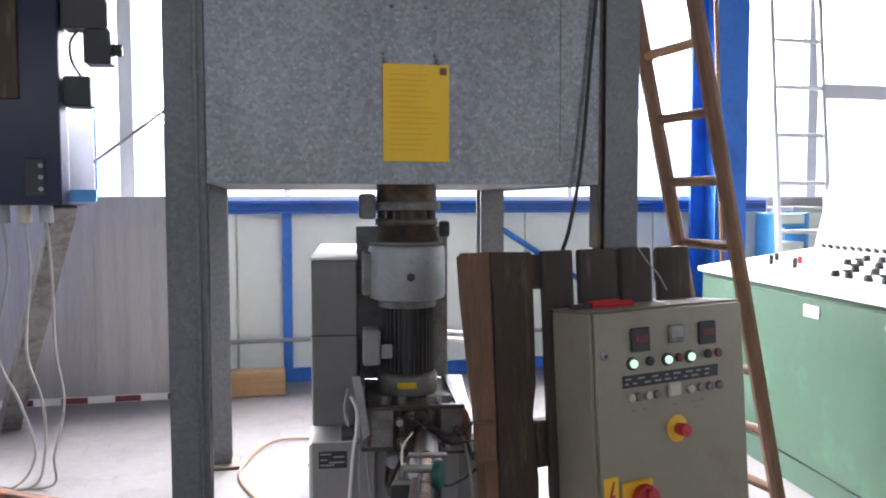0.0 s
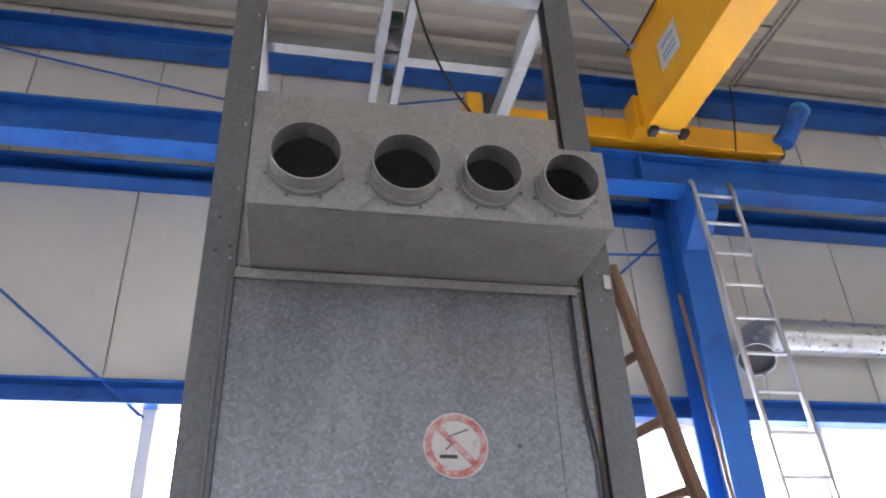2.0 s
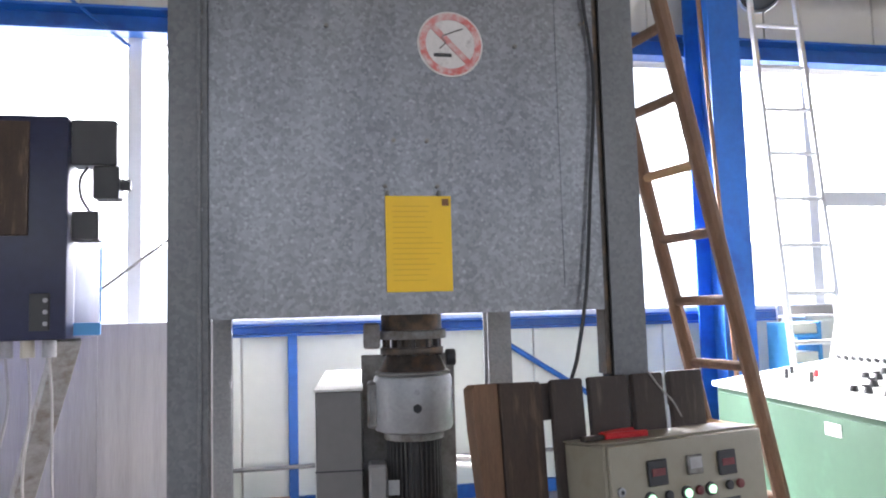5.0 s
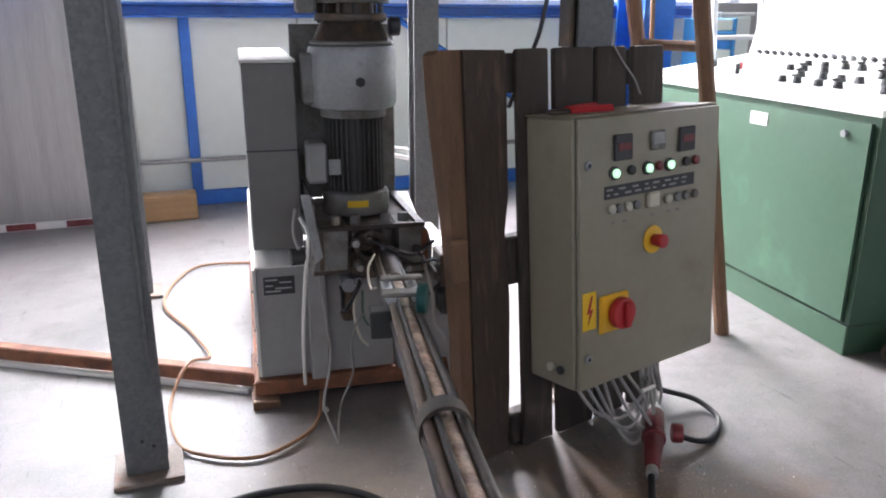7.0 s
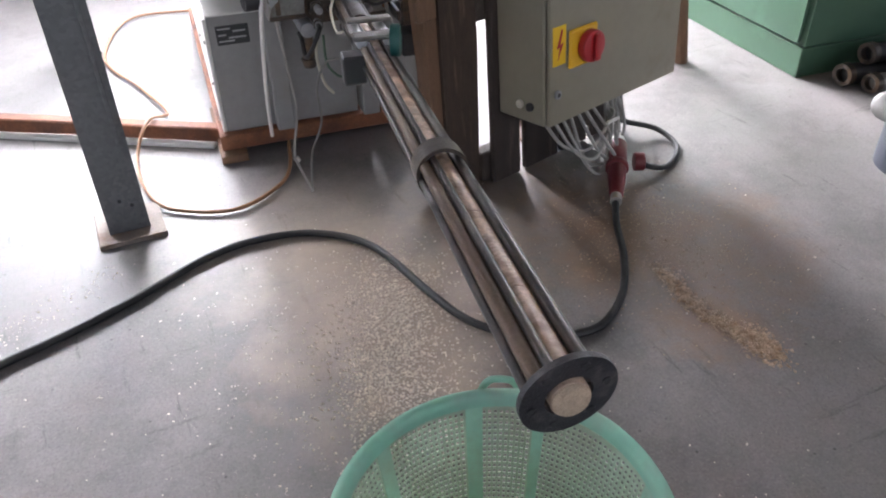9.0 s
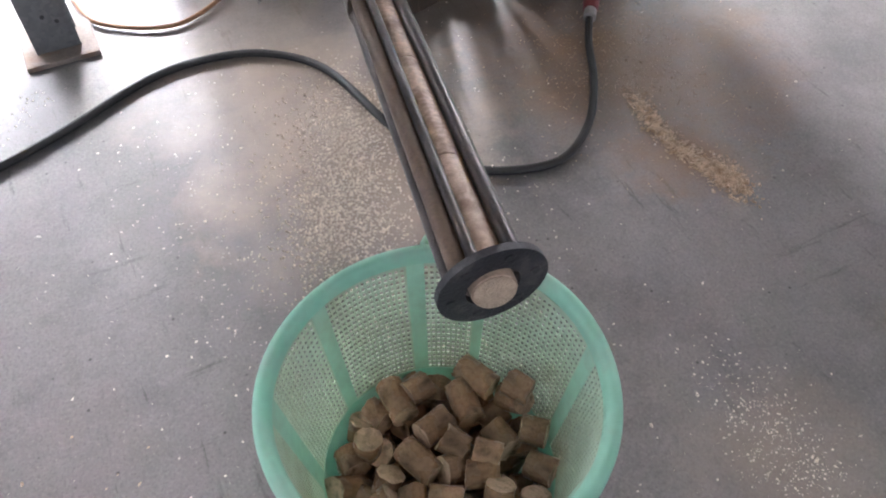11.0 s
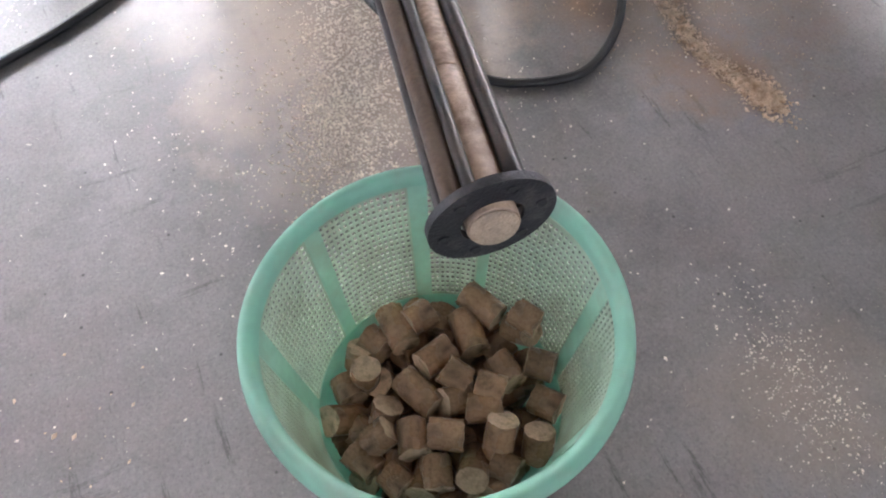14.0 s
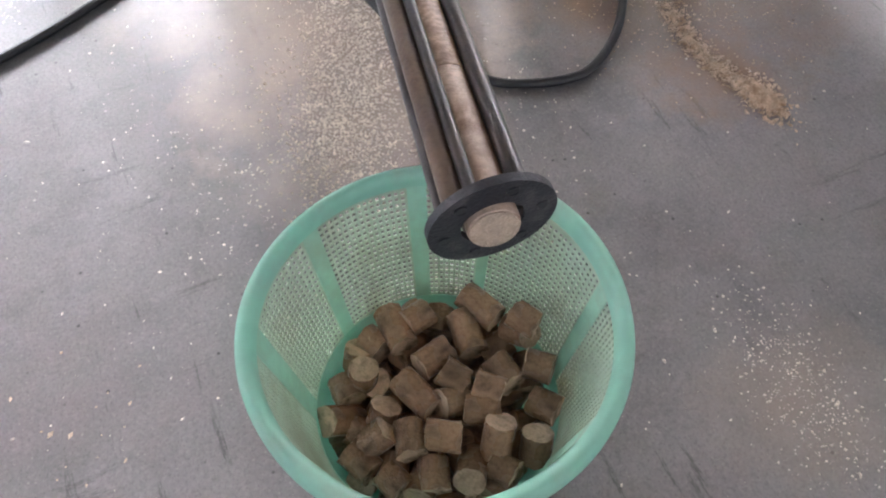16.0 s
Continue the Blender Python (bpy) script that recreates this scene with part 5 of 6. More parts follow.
# ---- aluminium ladder ----
al = thing("aluminium_ladder", 3.30, 4.22, 0, label="long aluminium ladder leaning against the crane runway", category="ladder")
af, at_ = Vector((3.12, 4.22, 0.0)), Vector((3.385, 5.065, 5.42))
for dx in (0.0, 0.37):
    side = box(-0.013, 0.013, -0.034, 0.034, 0.0, (at_ - af).length, 0.004)
    side.transform(Matrix.Translation(af + Vector((dx, 0, 0))) @ (at_ - af).to_track_quat("Z", "Y").to_matrix().to_4x4())
    part("rail", side, M_alu, al, world_space=True)
    x = at_.x + dx
    part("hook", tube([(x, 5.06, 5.40), (x, 5.085, 5.47), (x, 5.12, 5.44)], 0.022, 8, 4), M_alu, al, world_space=True)
for k in range(17):
    p = af.lerp(at_, (0.211 + 0.318 * k) / 5.42)
    part("rung", cyl(p + Vector((0.012, 0, 0)), p + Vector((0.358, 0, 0)), 0.015, 10), M_alu, al, world_space=True)

# ---- pole, ventilation pipe, furniture by the wall ----
solid("wooden_pole", cyl((3.24, 5.05, 0.0), (3.20, 5.34, 4.45), 0.018, 10), M_ladder, "thin wooden pole leaning against the blue column", "pole")
vent = thing("ventilation_pipe", 5.5, 5.6, 4.2, label="silver spiral ventilation pipe fixed along the wall", category="duct")
part("pipe", cyl((4.25, 5.62, 4.24), (10.9, 5.62, 4.24), 0.158, 32), M_spiro, vent, world_space=True)
for k in range(14):
    x = 4.4 + 0.46 * k
    part("seam", pipe((x, 5.62, 4.24), (x + 0.014, 5.62, 4.24), 0.164, 0.157, 32), M_spiro, vent, world_space=True)
part("elbow", tube([(4.40, 5.62, 4.24), (4.22, 5.62, 4.24), (4.03, 5.60, 4.20), (3.90, 5.52, 4.08), (3.84, 5.43, 3.95)], 0.160, 28, 3), M_spiro, vent, world_space=True)
ed = (Vector((3.84, 5.43, 3.95)) - Vector((3.90, 5.52, 4.08))).normalized()
part("mouth_rim", pipe(Vector((3.84, 5.43, 3.95)) + ed * 0.002, Vector((3.84, 5.43, 3.95)) + ed * 0.05, 0.160, 0.150, 32), M_spiro, vent, world_space=True)
# dark disc stands for the shade inside the open pipe
part("mouth", cyl(Vector((3.84, 5.43, 3.95)) + ed * 0.003, Vector((3.84, 5.43, 3.95)) + ed * 0.008, 0.149, 32), M_dark, vent, world_space=True)
part("hanger", box(4.75, 4.78, 5.60, 5.93, 4.40, 4.43, 0.003), M_zinc, vent, world_space=True)

rack = thing("blue_rack", 3.75, 5.25, 0, label="small light blue steel rack with shelves by the column", category="rack")
for x in (3.64, 3.90):
    part("side", box(x - 0.012, x + 0.012, 5.05, 5.30, 0.0, 1.28, 0.003), M_bluepale, rack, world_space=True)
for k in range(6):
    part("shelf", box(3.653, 3.887, 5.05, 5.30, 0.12 + 0.21 * k, 0.14 + 0.21 * k, 0.003), M_bluepale, rack, world_space=True)
    part("drawer", box(3.66, 3.88, 5.06, 5.29, 0.145 + 0.21 * k, 0.22 + 0.21 * k, 0.004), M_greenpale, rack, world_space=True)
bx = thing("grey_cupboard", 4.12, 5.4, 0, label="small grey steel cupboard against the wall", category="cupboard")
part("body", box(3.97, 4.25, 5.30, 5.60, 0.0, 1.30, 0.006), M_greenpale, bx, world_space=True)
part("door", box(3.98, 4.24, 5.288, 5.299, 0.08, 1.28, 0.003), M_lowwall, bx, world_space=True)
part("top", box(3.95, 4.27, 5.28, 5.61, 1.301, 1.325, 0.004), M_white, bx, world_space=True)
part("handle", box(4.20, 4.215, 5.275, 5.2875, 0.7, 0.82, 0.003), M_greydark, bx, world_space=True)
gp = thing("grey_board", 4.5, 5.75, 0, label="tall grey board leaning against the low wall", category="board")
part("sheet", box(4.02, 4.86, 5.70, 5.73, 0.0, 1.40, 0.004), M_grey, gp, world_space=True)
part("edge", box(4.80, 4.86, 5.68, 5.699, 0.0, 1.40, 0.003), M_blue, gp, world_space=True)
wb = solid("wooden_block", box(-0.36, 0.05, 5.50, 5.66, 0.0, 0.17, 0.006), M_pine, "pine wood block on the floor by the wall", "wood block")

# aluminium partition with warning tape
pt = thing("sheet_partition", -1.6, 5.56, 0, label="brushed aluminium sheet partition with warning tape at its foot", category="partition")
for k in range(5):
    x = -4.2 + 0.75 * k
    part("sheet", box(x, x + 0.748, 5.56, 5.572, 0.05, 1.405, 0.002), M_sheet, pt, world_space=True)
part("foot", box(-4.2, -0.45, 5.555, 5.58, 0.0, 0.049, 0.002), M_white, pt, world_space=True)
for k in range(11):
    x = -4.15 + 0.34 * k
    part("red_tape", box(x, x + 0.165, 5.551, 5.5545, 0.004, 0.045), M_plug, pt, "red stripe of warning tape", world_space=True)

# ---- navy machine at the side ----
nm = thing("side_machine", -1.8, 3.9, 0, label="navy blue machine housing with switch boxes and hanging cables", category="machine")
part("housing", box(-2.6, -0.905, 3.62, 4.25, 1.35, 2.33, 0.012, segments=2), M_darkblue, nm, world_space=True)
part("column", box(-2.5, -1.75, 3.75, 4.2, 0.0, 1.349, 0.01), M_darkblue, nm, world_space=True)
part("trim_strip", box(-1.19, -1.06, 3.606, 3.619, 1.80, 2.30, 0.004), M_wood, nm, world_space=True)
part("hinge_plate", box(-1.05, -0.97, 3.606, 3.619, 1.39, 1.55, 0.004), M_dark, nm, world_space=True)
for z in (1.42, 1.47, 1.52):
    part("screw", cyl((-0.985, 3.605, z), (-0.985, 3.598, z), 0.010, 10), M_zinc, nm, world_space=True)
for x0, x1, z0, z1 in ((-0.90, -0.71, 2.115, 2.32), (-0.81, -0.70, 1.965, 2.11), (-0.895, -0.785, 1.78, 1.91)):
    sb = part("switch_box", box(x0, x1, 3.64, 3.76, z0, z1, 0.006), M_dark, nm, world_space=True)
part("switch_stem", box(-0.70, -0.66, 3.68, 3.72, 2.01, 2.06, 0.004), M_dark, nm, world_space=True)
part("switch_cable", tube([(-0.84, 3.7, 2.12), (-0.875, 3.7, 2.06), (-0.87, 3.7, 1.98), (-0.83, 3.7, 1.91)], 0.006, 8), M_black, nm, world_space=True)
gd = part("guard", box(-0.90, -0.79, 3.72, 3.726, 1.42, 1.80), M_glass, nm, "clear guard pane", world_space=True)
gd.visible_shadow = False
part("guard_edge", box(-0.792, -0.785, 3.715, 3.73, 1.42, 1.80, 0.001), M_bluepale, nm, world_space=True)
part("guard_foot", box(-0.90, -0.79, 3.715, 3.735, 1.365, 1.419), M_bluepale, nm, world_space=True)
st_ = box(-0.055, 0.055, -0.04, 0.04, 0.0, 1.0, 0.004)
a_, b_ = Vector((-0.98, 3.95, 1.36)), Vector((-1.60, 5.05, 0.0))
st_.transform(Matrix.Translation(b_) @ (a_ - b_).to_track_quat("Z", "Y").to_matrix().to_4x4() @ Matrix.Diagonal((1, 1, (a_ - b_).length, 1)))
part("strut", st_, M_greydark, nm, world_space=True)
for k, x in enumerate((-1.20, -1.11, -1.02)):
    part("connector", cyl((x, 3.8, 1.27), (x, 3.8, 1.349), 0.03, 14, bevel=0.004), M_greylight if k != 1 else M_btnwhite, nm, world_space=True)
    part("cable", tube([(x, 3.8, 1.27), (x + 0.02, 3.78, 1.05), (x - 0.03 + 0.03 * k, 3.76, 0.7), (x + 0.06, 3.76, 0.45), (x + 0.10 - 0.05 * k, 3.8, 0.20), (x - 0.05, 3.9, 0.02), (x - 0.4, 4.0, 0.012)], 0.0065, 8), M_cable, nm, world_space=True)

# ---- green control console ----
con = thing("control_console", 2.315, 2.38, 0, 0, 0, -6.5, label="green steel control console with knobs on its pale desk", category="control console")
L = 1.85
part("plinth", box(0.0, 1.0, 0.0, L, 0.0, 0.125, 0.004), M_green, con)
part("body", prism([(0.006, 0.13), (1.0, 0.13), (1.0, 1.055), (0.04, 0.95), (0.006, 0.94)], "y", 0.0, L), M_green, con)
part("front_door", prism([(-0.012, 0.14), (0.002, 0.14), (0.002, 0.915), (-0.012, 0.915)], "y", 0.028, L - 0.04), M_green, con)
desk = part("desk", prism([(-0.018, 0.912), (-0.018, 0.9385), (0.72, 1.045), (0.72, 1.02)], "y", -0.02, L + 0.02), M_greenpale, con, "pale desk top full of knobs")
desk.location.z += 0.032
part("upright", prism([(0.721, 1.04), (0.76, 1.04), (0.86, 1.47), (0.82, 1.47)], "y", -0.02, L + 0.02), M_white, con, "white upright panel")
part("name_plate", box(-0.0155, -0.0125, 0.62, 0.74, 0.83, 0.885), M_white, con, "white blank name plate")
part("lock", cyl((-0.011, 0.15, 0.865), (-0.026, 0.15, 0.865), 0.014, 14), M_zinc, con)
random.seed(21)
for r_ in range(4):
    for c in range(9):
        if random.random() < 0.72:
            x, y = 0.20 + 0.115 * r_, 0.10 + 0.125 * c + random.uniform(-0.015, 0.015)
            z = 0.95 + (x - 0.06) * 0.144
            kb = part("knob", cyl((x, y, z), (x, y, z + 0.03), 0.022, 16, 0.017, bevel=0.003), M_dark, desk)
            if random.random() < 0.4:
                part("pointer", box(x - 0.03, x + 0.01, y - 0.006, y + 0.006, z + 0.031, z + 0.042, 0.002), M_dark, kb)
for c in range(4):
    x, y = 0.24 + 0.1 * (c % 2), 1.25 + 0.12 * c
    part("knob", cyl((x, y, 0.975), (x, y, 1.03), 0.012, 12, bevel=0.003), M_red if c == 1 else M_dark, desk)
for c in range(26):
    y = 0.03 + 0.068 * c
    part("toggle", cyl((0.716, y, 1.058), (0.690, y, 1.072), 0.012, 10, bevel=0.002), M_dark, desk)

# ---- bucket and hoses beside the console ----
bk = thing("bucket", 2.14, 1.66, 0, label="dark plastic bucket with pale rim on the floor", category="bucket")
part("wall", pipe((0, 0, 0.0), (0, 0, 0.29), 0.150, 0.144, 36), M_bin, bk)
part("base", cyl((0, 0, 0.0), (0, 0, 0.012), 0.143, 36), M_bin, bk)
part("rim", pipe((0, 0, 0.285), (0, 0, 0.305), 0.162, 0.146, 36), M_white, bk)
part("label", box(-0.155, -0.149, -0.03, 0.03, 0.16, 0.19), M_cable, bk)
part("handle", tube([(-0.155, 0.0, 0.27), (-0.17, -0.06, 0.22), (-0.14, -0.12, 0.20)], 0.004, 6), M_zinc, bk)
ho = thing("hose_heap", 2.62, 2.1, 0, label="heap of dark suction hoses beside the console", category="hose")
for k, (y, z, r) in enumerate(((2.24, 0.05, 0.04), (2.14, 0.045, 0.035), (2.22, 0.13, 0.038), (2.10, 0.115, 0.03))):
    part("hose", tube([(2.42 + 0.04 * k, y, z), (2.7, y - 0.05, z), (3.1, y - 0.15, z + 0.03), (3.5, y - 0.1, z)], r, 12), M_greydark if k % 2 else M_black, ho, world_space=True)
    part("hose_end", pipe((2.40 + 0.04 * k, y, z), (2.43 + 0.04 * k, y, z), r * 1.12, r * 0.7, 16), M_oily, ho, world_space=True)
cp = [(2.36 + 0.13 * math.cos(a), 1.86 + 0.12 * math.sin(a), 0.045 + 0.01 * k) for k, a in enumerate([radians(60 + 30 * j) for j in range(9)])]
solid("corrugated_hose", tube(cp, 0.036, 14, 14, ripple=0.13), M_grey, "grey corrugated hose curled behind the bucket", "hose")

# ---- basket with briquettes ----
BX, BY = 0.099, 0.858
bas = thing("basket", BX, BY, 0, label="round mint green perforated plastic basket full of briquettes", category="basket")
HZ, R0, R1 = 0.415, 0.150, 0.222


def brad(z):
    t = z / HZ
    return R0 + (R1 - R0) * (0.25 * t + 0.75 * t ** 0.8)


def basket_sheet(u_edges, v_edges, keep, thick=0.0022):
    bm_ = bmesh.new()
    grid = [[bm_.verts.new((brad(z) * math.cos(a), brad(z) * math.sin(a), z)) for z in v_edges] for a in u_edges]
    n = len(u_edges)
    for i in range(n):
        for j in range(len(v_edges) - 1):
            if keep(i, j):
                bm_.faces.new((grid[i][j], grid[(i + 1) % n][j], grid[(i + 1) % n][j + 1], grid[i][j + 1]))
    bmesh.ops.delete(bm_, geom=[v for v in bm_.verts if not v.link_faces], context="VERTS")
    bmesh.ops.solidify(bm_, geom=bm_.faces[:], thickness=thick)
    return bm_


RIBS = [(-15.0, -7.0), (41.5, 47.7), (69.3, 76.0), (111.0, 120.0), (156.0, 164.0), (201.0, 208.0), (246.0, 252.0), (298.0, 305.0)]
MESH0, MESH1 = 0.152, 0.392


def on_rib(a):
    """Whether the angle a, in radians, falls on one of the plain ribs."""
    d = math.degrees(a)
    return any(lo_ <= d - turn <= hi_ for lo_, hi_ in RIBS for turn in (0, 360))


NU = 150
us = []
for i in range(NU):
    a = 2 * math.pi * i / NU
    us += [a, a + 2 * math.pi / NU * 0.40]
vs = [MESH0]
while vs[-1] < MESH1 - 0.012:
    vs += [vs[-1] + 0.0042, vs[-1] + 0.0110]
vs.append(MESH1)
part("mesh_wall", basket_sheet(us, vs, lambda i, j: not on_rib(us[i - i % 2] + 0.01) and not (i % 2 == 1 and j % 2 == 1)), M_basketmesh, bas, "dusty perforated side wall")
rib_edges = [2 * math.pi * i / NU for i in range(NU)]
rib_rows = [MESH0 + (MESH1 - MESH0) * k / 8 for k in range(9)]
for lo_, hi_ in RIBS:
    def this_rib(i, j):
        d = math.degrees(rib_edges[i] + 0.01)
        return lo_ <= d <= hi_ or lo_ <= d - 360 <= hi_
    part("rib", basket_sheet(rib_edges, rib_rows, this_rib, 0.003), M_basketrib, bas)
part("lower_band", basket_sheet(rib_edges, [0.0, 0.03, 0.08, MESH0 - 0.0005], lambda i, j: True, 0.003), M_basket, bas)
part("bottom", cyl((0, 0, 0.002), (0, 0, 0.008), R0 - 0.004, 48), M_basket, bas)
# broad rolled rim
bm = bmesh.new()
rr, RIM = [], ((0.2145, 0.3925), (0.2150, 0.402), (0.2175, 0.410), (0.2220, 0.4150), (0.2275, 0.4165), (0.2330, 0.4140), (0.2370, 0.4080), (0.2385, 0.400), (0.2385, 0.386), (0.2360, 0.386), (0.2350, 0.398), (0.2310, 0.4075), (0.2260, 0.4110), (0.2210, 0.4085), (0.2185, 0.402), (0.2180, 0.3925))
for k in range(96):
    a = 2 * math.pi * k / 96
    w_ = 1 + 0.006 * math.sin(2 * a + 0.6) + 0.003 * math.sin(5 * a)
    rr.append([bm.verts.new((r_ * w_ * math.cos(a), r_ * w_ * math.sin(a), z_ + 0.0025 * math.sin(3 * a))) for r_, z_ in RIM])
for k in range(96):
    s_, t_ = rr[k], rr[(k + 1) % 96]
    for j in range(len(RIM)):
        bm.faces.new((s_[j], s_[(j + 1) % len(RIM)], t_[(j + 1) % len(RIM)], t_[j]))
part("rim", bm, M_basket, bas, "glossy rolled rim", smooth=60)
ha = radians(62)
for sgn in (0, 180):
    c = math.cos(ha + radians(sgn)), math.sin(ha + radians(sgn))
    t_ = -c[1], c[0]
    rad = R1 + 0.012
    part("handle", tube([(c[0] * rad + t_[0] * w, c[1] * rad + t_[1] * w, 0.378 + h) if d == 0 else (c[0] * (rad + d) + t_[0] * w, c[1] * (rad + d) + t_[1] * w, 0.378 + h)
                         for w, d, h in ((-0.032, 0, 0.0), (-0.030, 0.016, 0.014), (-0.018, 0.026, 0.024), (0.0, 0.028, 0.026), (0.018, 0.026, 0.024), (0.030, 0.016, 0.014), (0.032, 0, 0.0))], 0.006, 8, 4), M_basket, bas)

# briquettes heaped in the basket
def briquette_mesh(ln, seed):
    bm_ = cyl((0, 0, -ln / 2), (0, 0, ln / 2), 0.0228, 26)
    bmesh.ops.subdivide_edges(bm_, edges=[e for e in bm_.edges if abs(e.verts[0].co.z - e.verts[1].co.z) > 0.01], cuts=5)
    ends = [f for f in bm_.faces if len(f.verts) > 4]
    bmesh.ops.inset_individual(bm_, faces=ends, thickness=0.0035, depth=0.0)
    shift = Vector((seed * 3.1, seed * 1.7, seed))
    for v in bm_.verts:
        edge_ = abs(v.co.z) > ln * 0.45
        w = 1 + 0.03 * noise.noise(v.co * 60 + shift) + (0.05 * noise.noise(v.co * 190 + shift) if edge_ else 0.0)
        v.co.x *= w
        v.co.y *= w
        v.co.z += 0.0035 * noise.noise(v.co * 95 + shift) + (0.10 * v.co.x * math.copysign(1, v.co.z) * math.sin(seed))
    me_ = finish(bm_, M_briq, 40)
    me_.materials.append(M_briqdark)
    for p in me_.polygons:
        if abs(p.normal.z) > 0.8:
            p.material_index = 1
    return me_


LAID = []


def lay(x, y, z, yaw, tilt, ln):
    """One briquette in the basket: its middle, the way its end points and how far it leans from upright."""
    ob = tagged(new("briquette", briquette_mesh(ln, len(LAID))), "brown pressed wood briquette lying in the basket", "briquette", "briquettes in the basket")
    LAID.append(ob)
    ob.matrix_basis = pose(BX + x, BY + y, z, 0, 0, yaw) @ pose(0, 0, 0, 0, tilt, 0) @ pose(0, 0, 0, 0, 0, 47 * (z * 1000 % 7))


# the deeper layers
random.seed(7)
placed = []
for k in range(150):
    best = None
    for _ in range(14):
        a, r_ = random.uniform(0, 2 * math.pi), 0.155 * math.sqrt(random.random())
        x, y = r_ * math.cos(a), r_ * math.sin(a)
        z = 0.035
        for px_, py_, pz_ in placed:
            d2 = (px_ - x) ** 2 + (py_ - y) ** 2
            if d2 < 0.0455 ** 2:
                z = max(z, pz_ + math.sqrt(0.0455 ** 2 - d2))
        if r_ < brad(z) - 0.026 and (best is None or z < best[2]):
            best = (x, y, z)
    if best is None or best[2] > 0.138 or (best[2] > 0.118 and math.hypot(best[0], best[1]) < 0.105):
        continue
    placed.append(best)
    lay(*best, random.uniform(0, 360), random.choice((90, 85, 75, 62, 25, 105, 45, 120)), random.choice((0.042, 0.048, 0.056, 0.062)))
# the top of the heap
lay(0.117, 0.099, 0.185, 113, 90, 0.065)
lay(0.162, 0.043, 0.205, 120, 90, 0.042)
lay(0.023, 0.127, 0.175, -169, 90, 0.042)
lay(-0.014, 0.128, 0.165, 91, 90, 0.069)
lay(-0.052, 0.125, 0.150, 114, 90, 0.043)
lay(-0.087, 0.080, 0.155, 23, 11, 0.042)
lay(-0.117, 0.076, 0.140, 92, 90, 0.042)
lay(-0.065, 0.064, 0.130, 175, 20, 0.042)
lay(0.019, 0.055, 0.175, -167, 90, 0.055)
lay(0.032, 0.013, 0.180, 126, 75, 0.042)
lay(0.081, 0.074, 0.171, 85, 84, 0.068)
lay(0.057, 0.123, 0.140, 58, 90, 0.042)
lay(-0.026, 0.017, 0.165, 111, 90, 0.070)
lay(0.017, -0.016, 0.168, 180, 74, 0.042)
lay(0.050, -0.043, 0.170, 161, 90, 0.050)
lay(0.070, -0.025, 0.180, 137, 90, 0.042)
lay(0.103, -0.007, 0.172, 99, 90, 0.050)
lay(0.151, -0.025, 0.185, 137, 90, 0.042)
lay(0.135, -0.077, 0.168, 124, 100, 0.042)
lay(0.097, -0.123, 0.165, 59, 30, 0.046)
lay(0.052, -0.092, 0.172, 52, 34, 0.054)
lay(-0.017, -0.058, 0.170, 150, 90, 0.050)
lay(-0.061, -0.041, 0.165, 74, 90, 0.051)
lay(-0.083, 0.009, 0.153, 40, 34, 0.042)
lay(-0.101, -0.019, 0.162, 3, 53, 0.042)
lay(-0.136, -0.035, 0.140, 115, 90, 0.051)
lay(-0.104, -0.080, 0.140, 111, 90, 0.042)
lay(-0.050, -0.099, 0.150, 70, 90, 0.045)
lay(0.002, -0.112, 0.148, -123, 53, 0.058)
lay(0.041, -0.129, 0.150, 125, 90, 0.042)
lay(0.153, 0.041, 0.177, 120, 123, 0.046)
lay(-0.121, 0.036, 0.113, 114, 98, 0.042)
lay(-0.110, -0.024, 0.100, -164, 90, 0.052)
lay(0.117, 0.043, 0.145, -174, 102, 0.047)

# ---- wood chips and dust on the floor ----
def scatter(name, label, count, place_fn, lo, hi, seed, material=M_chip):
    rnd = random.Random(seed)
    verts, faces = [], []
    for _ in range(count):
        x, y = place_fn(rnd)
        s_ = lo + (hi - lo) * rnd.random() ** 2.4
        a = rnd.uniform(0, 6.28)
        ca, sa = math.cos(a) * s_, math.sin(a) * s_
        h = s_ * rnd.uniform(0.3, 0.9)
        b0 = len(verts)
        k1, k2 = rnd.uniform(0.3, 0.9), rnd.uniform(0.3, 0.9)
        verts += [(x - ca, y - sa, 0.0008), (x + sa * k1, y - ca * k1, 0.0008), (x + ca, y + sa, 0.0008), (x - sa * k2, y + ca * k2, 0.0008), (x + ca * 0.2, y + sa * 0.2, 0.0008 + h)]
        faces += [(b0, b0 + 1, b0 + 4), (b0 + 1, b0 + 2, b0 + 4), (b0 + 2, b0 + 3, b0 + 4), (b0 + 3, b0, b0 + 4), (b0 + 3, b0 + 2, b0 + 1, b0)]
    me = bpy.data.meshes.new(name)
    me.from_pydata(verts, [], faces)
    me.materials.append(material)
    return tagged(new(name, me), label, "wood chips", kind="stuff")


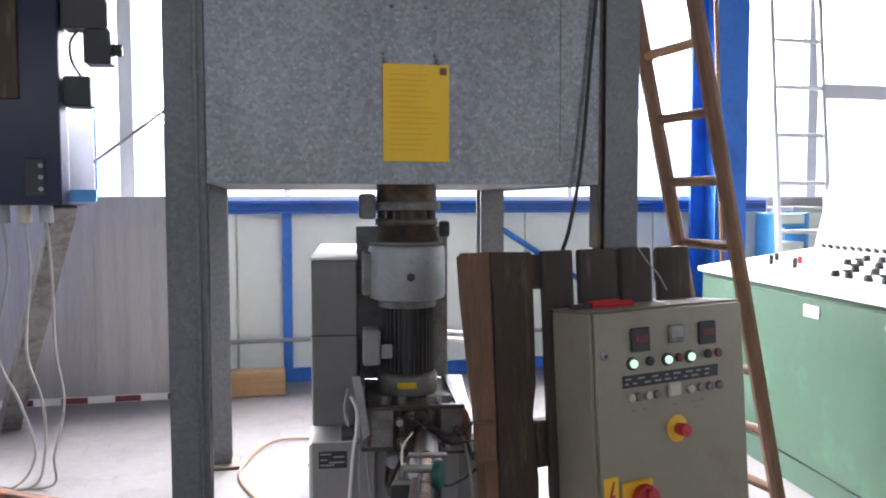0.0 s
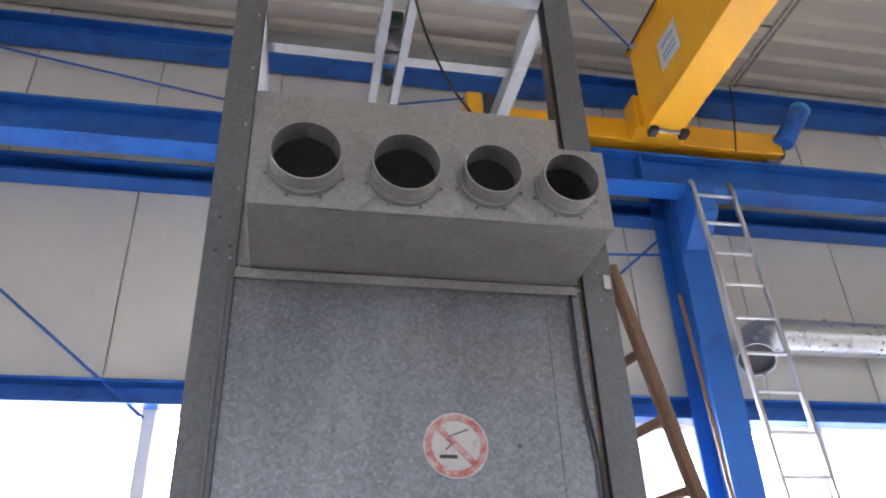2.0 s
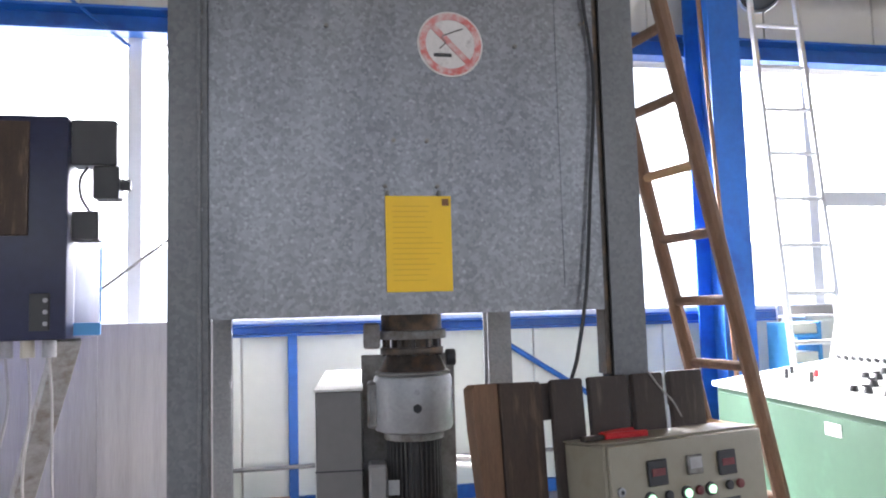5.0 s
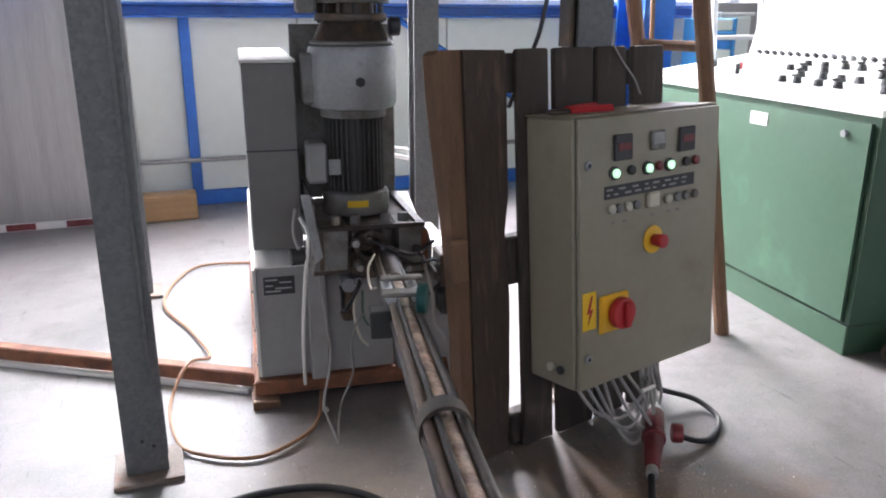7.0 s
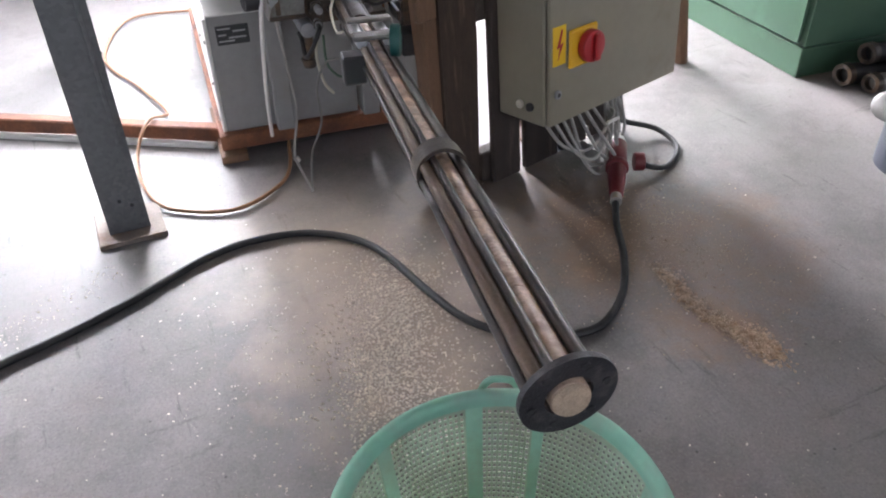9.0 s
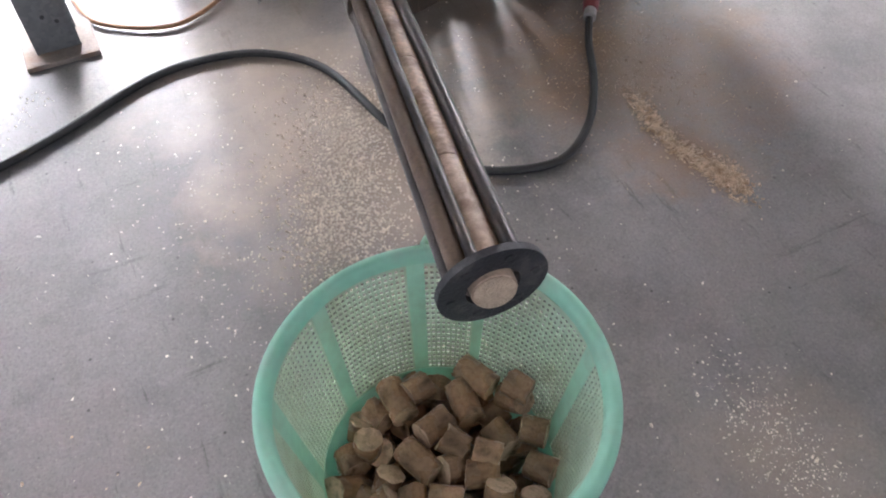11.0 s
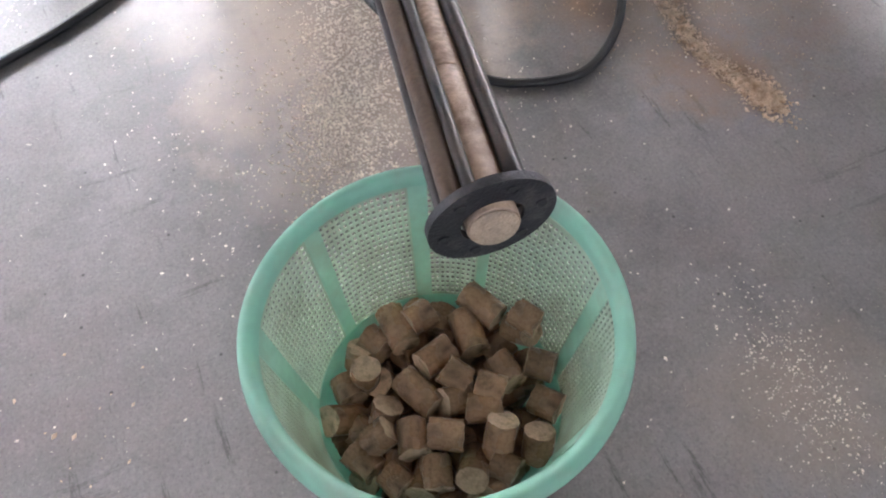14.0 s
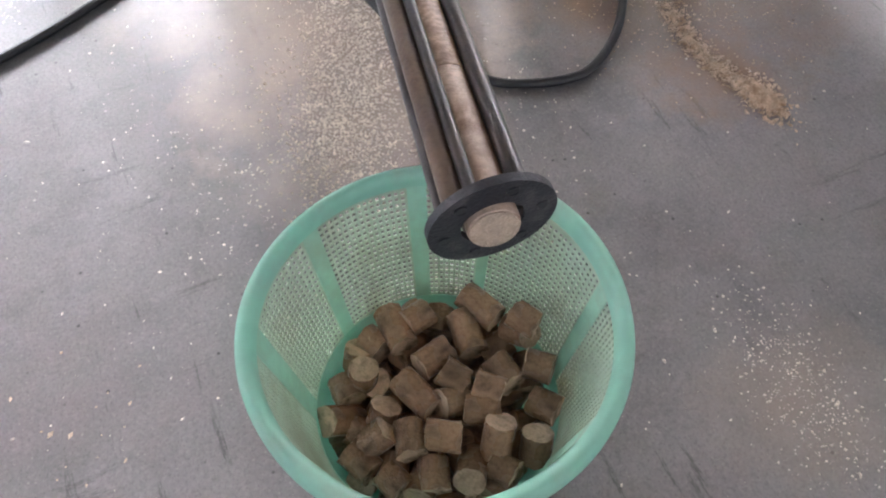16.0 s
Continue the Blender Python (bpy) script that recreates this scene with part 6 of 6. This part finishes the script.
def seg(rnd, pts, w):
    i = rnd.randrange(len(pts) - 1)
    t = rnd.random()
    return pts[i][0] + (pts[i + 1][0] - pts[i][0]) * t + rnd.gauss(0, w), pts[i][1] + (pts[i + 1][1] - pts[i][1]) * t + rnd.gauss(0, w)


scatter("wood_chips", "pale wood chips strewn under the cooling track", 7000, lambda r: (lambda t: (0.12 + 0.24 * t + r.gauss(0, 0.07), 1.40 + 0.52 * t + r.gauss(0, 0.09)))(r.random()), 0.0010, 0.0058, 1)
scatter("wood_chips", "fine pale chips scattered wide round the track", 2200, lambda r: (0.20 + r.gauss(0, 0.20), 1.55 + r.gauss(0, 0.28)), 0.0008, 0.0045, 21)
scatter("wood_chips", "trail of pale wood chips on the concrete", 2600, lambda r: seg(r, [(1.02, 1.60), (1.005, 1.48), (1.005, 1.385), (1.03, 1.30), (1.06, 1.22)], 0.015), 0.0010, 0.0070, 2, M_chipbrown)
scatter("wood_chips", "small heap of wood chips ending the trail", 1100, lambda r: (1.045 + r.gauss(0, 0.02), 1.25 + r.gauss(0, 0.034)), 0.0012, 0.0080, 12, M_chipbrown)
scatter("wood_chips", "fine wood dust beside the plug", 2800, lambda r: (1.08 + r.gauss(0, 0.13), 1.72 + r.gauss(0, 0.16)), 0.0008, 0.0036, 3, M_chipbrown)
scatter("wood_chips", "scattered wood crumbs near the basket", 1000, lambda r: (0.69 + r.gauss(0, 0.05), 0.68 + r.gauss(0, 0.10)), 0.0006, 0.0036, 4)
scatter("wood_chips", "loose wood crumbs over the floor", 650, lambda r: (r.uniform(-0.9, 1.5), r.uniform(0.2, 2.3)), 0.0006, 0.0050, 5)
scatter("wood_chips", "crumbled briquette bits on the concrete", 16, lambda r: (-0.42 + r.gauss(0, 0.07), 1.10 + r.gauss(0, 0.07)), 0.002, 0.0075, 25, M_chipbrown)
scatter("wood_chips", "wood crumbs by the foot plate", 260, lambda r: seg(r, [(-0.75, 2.02), (-0.35, 2.28)], 0.03), 0.001, 0.0045, 6)
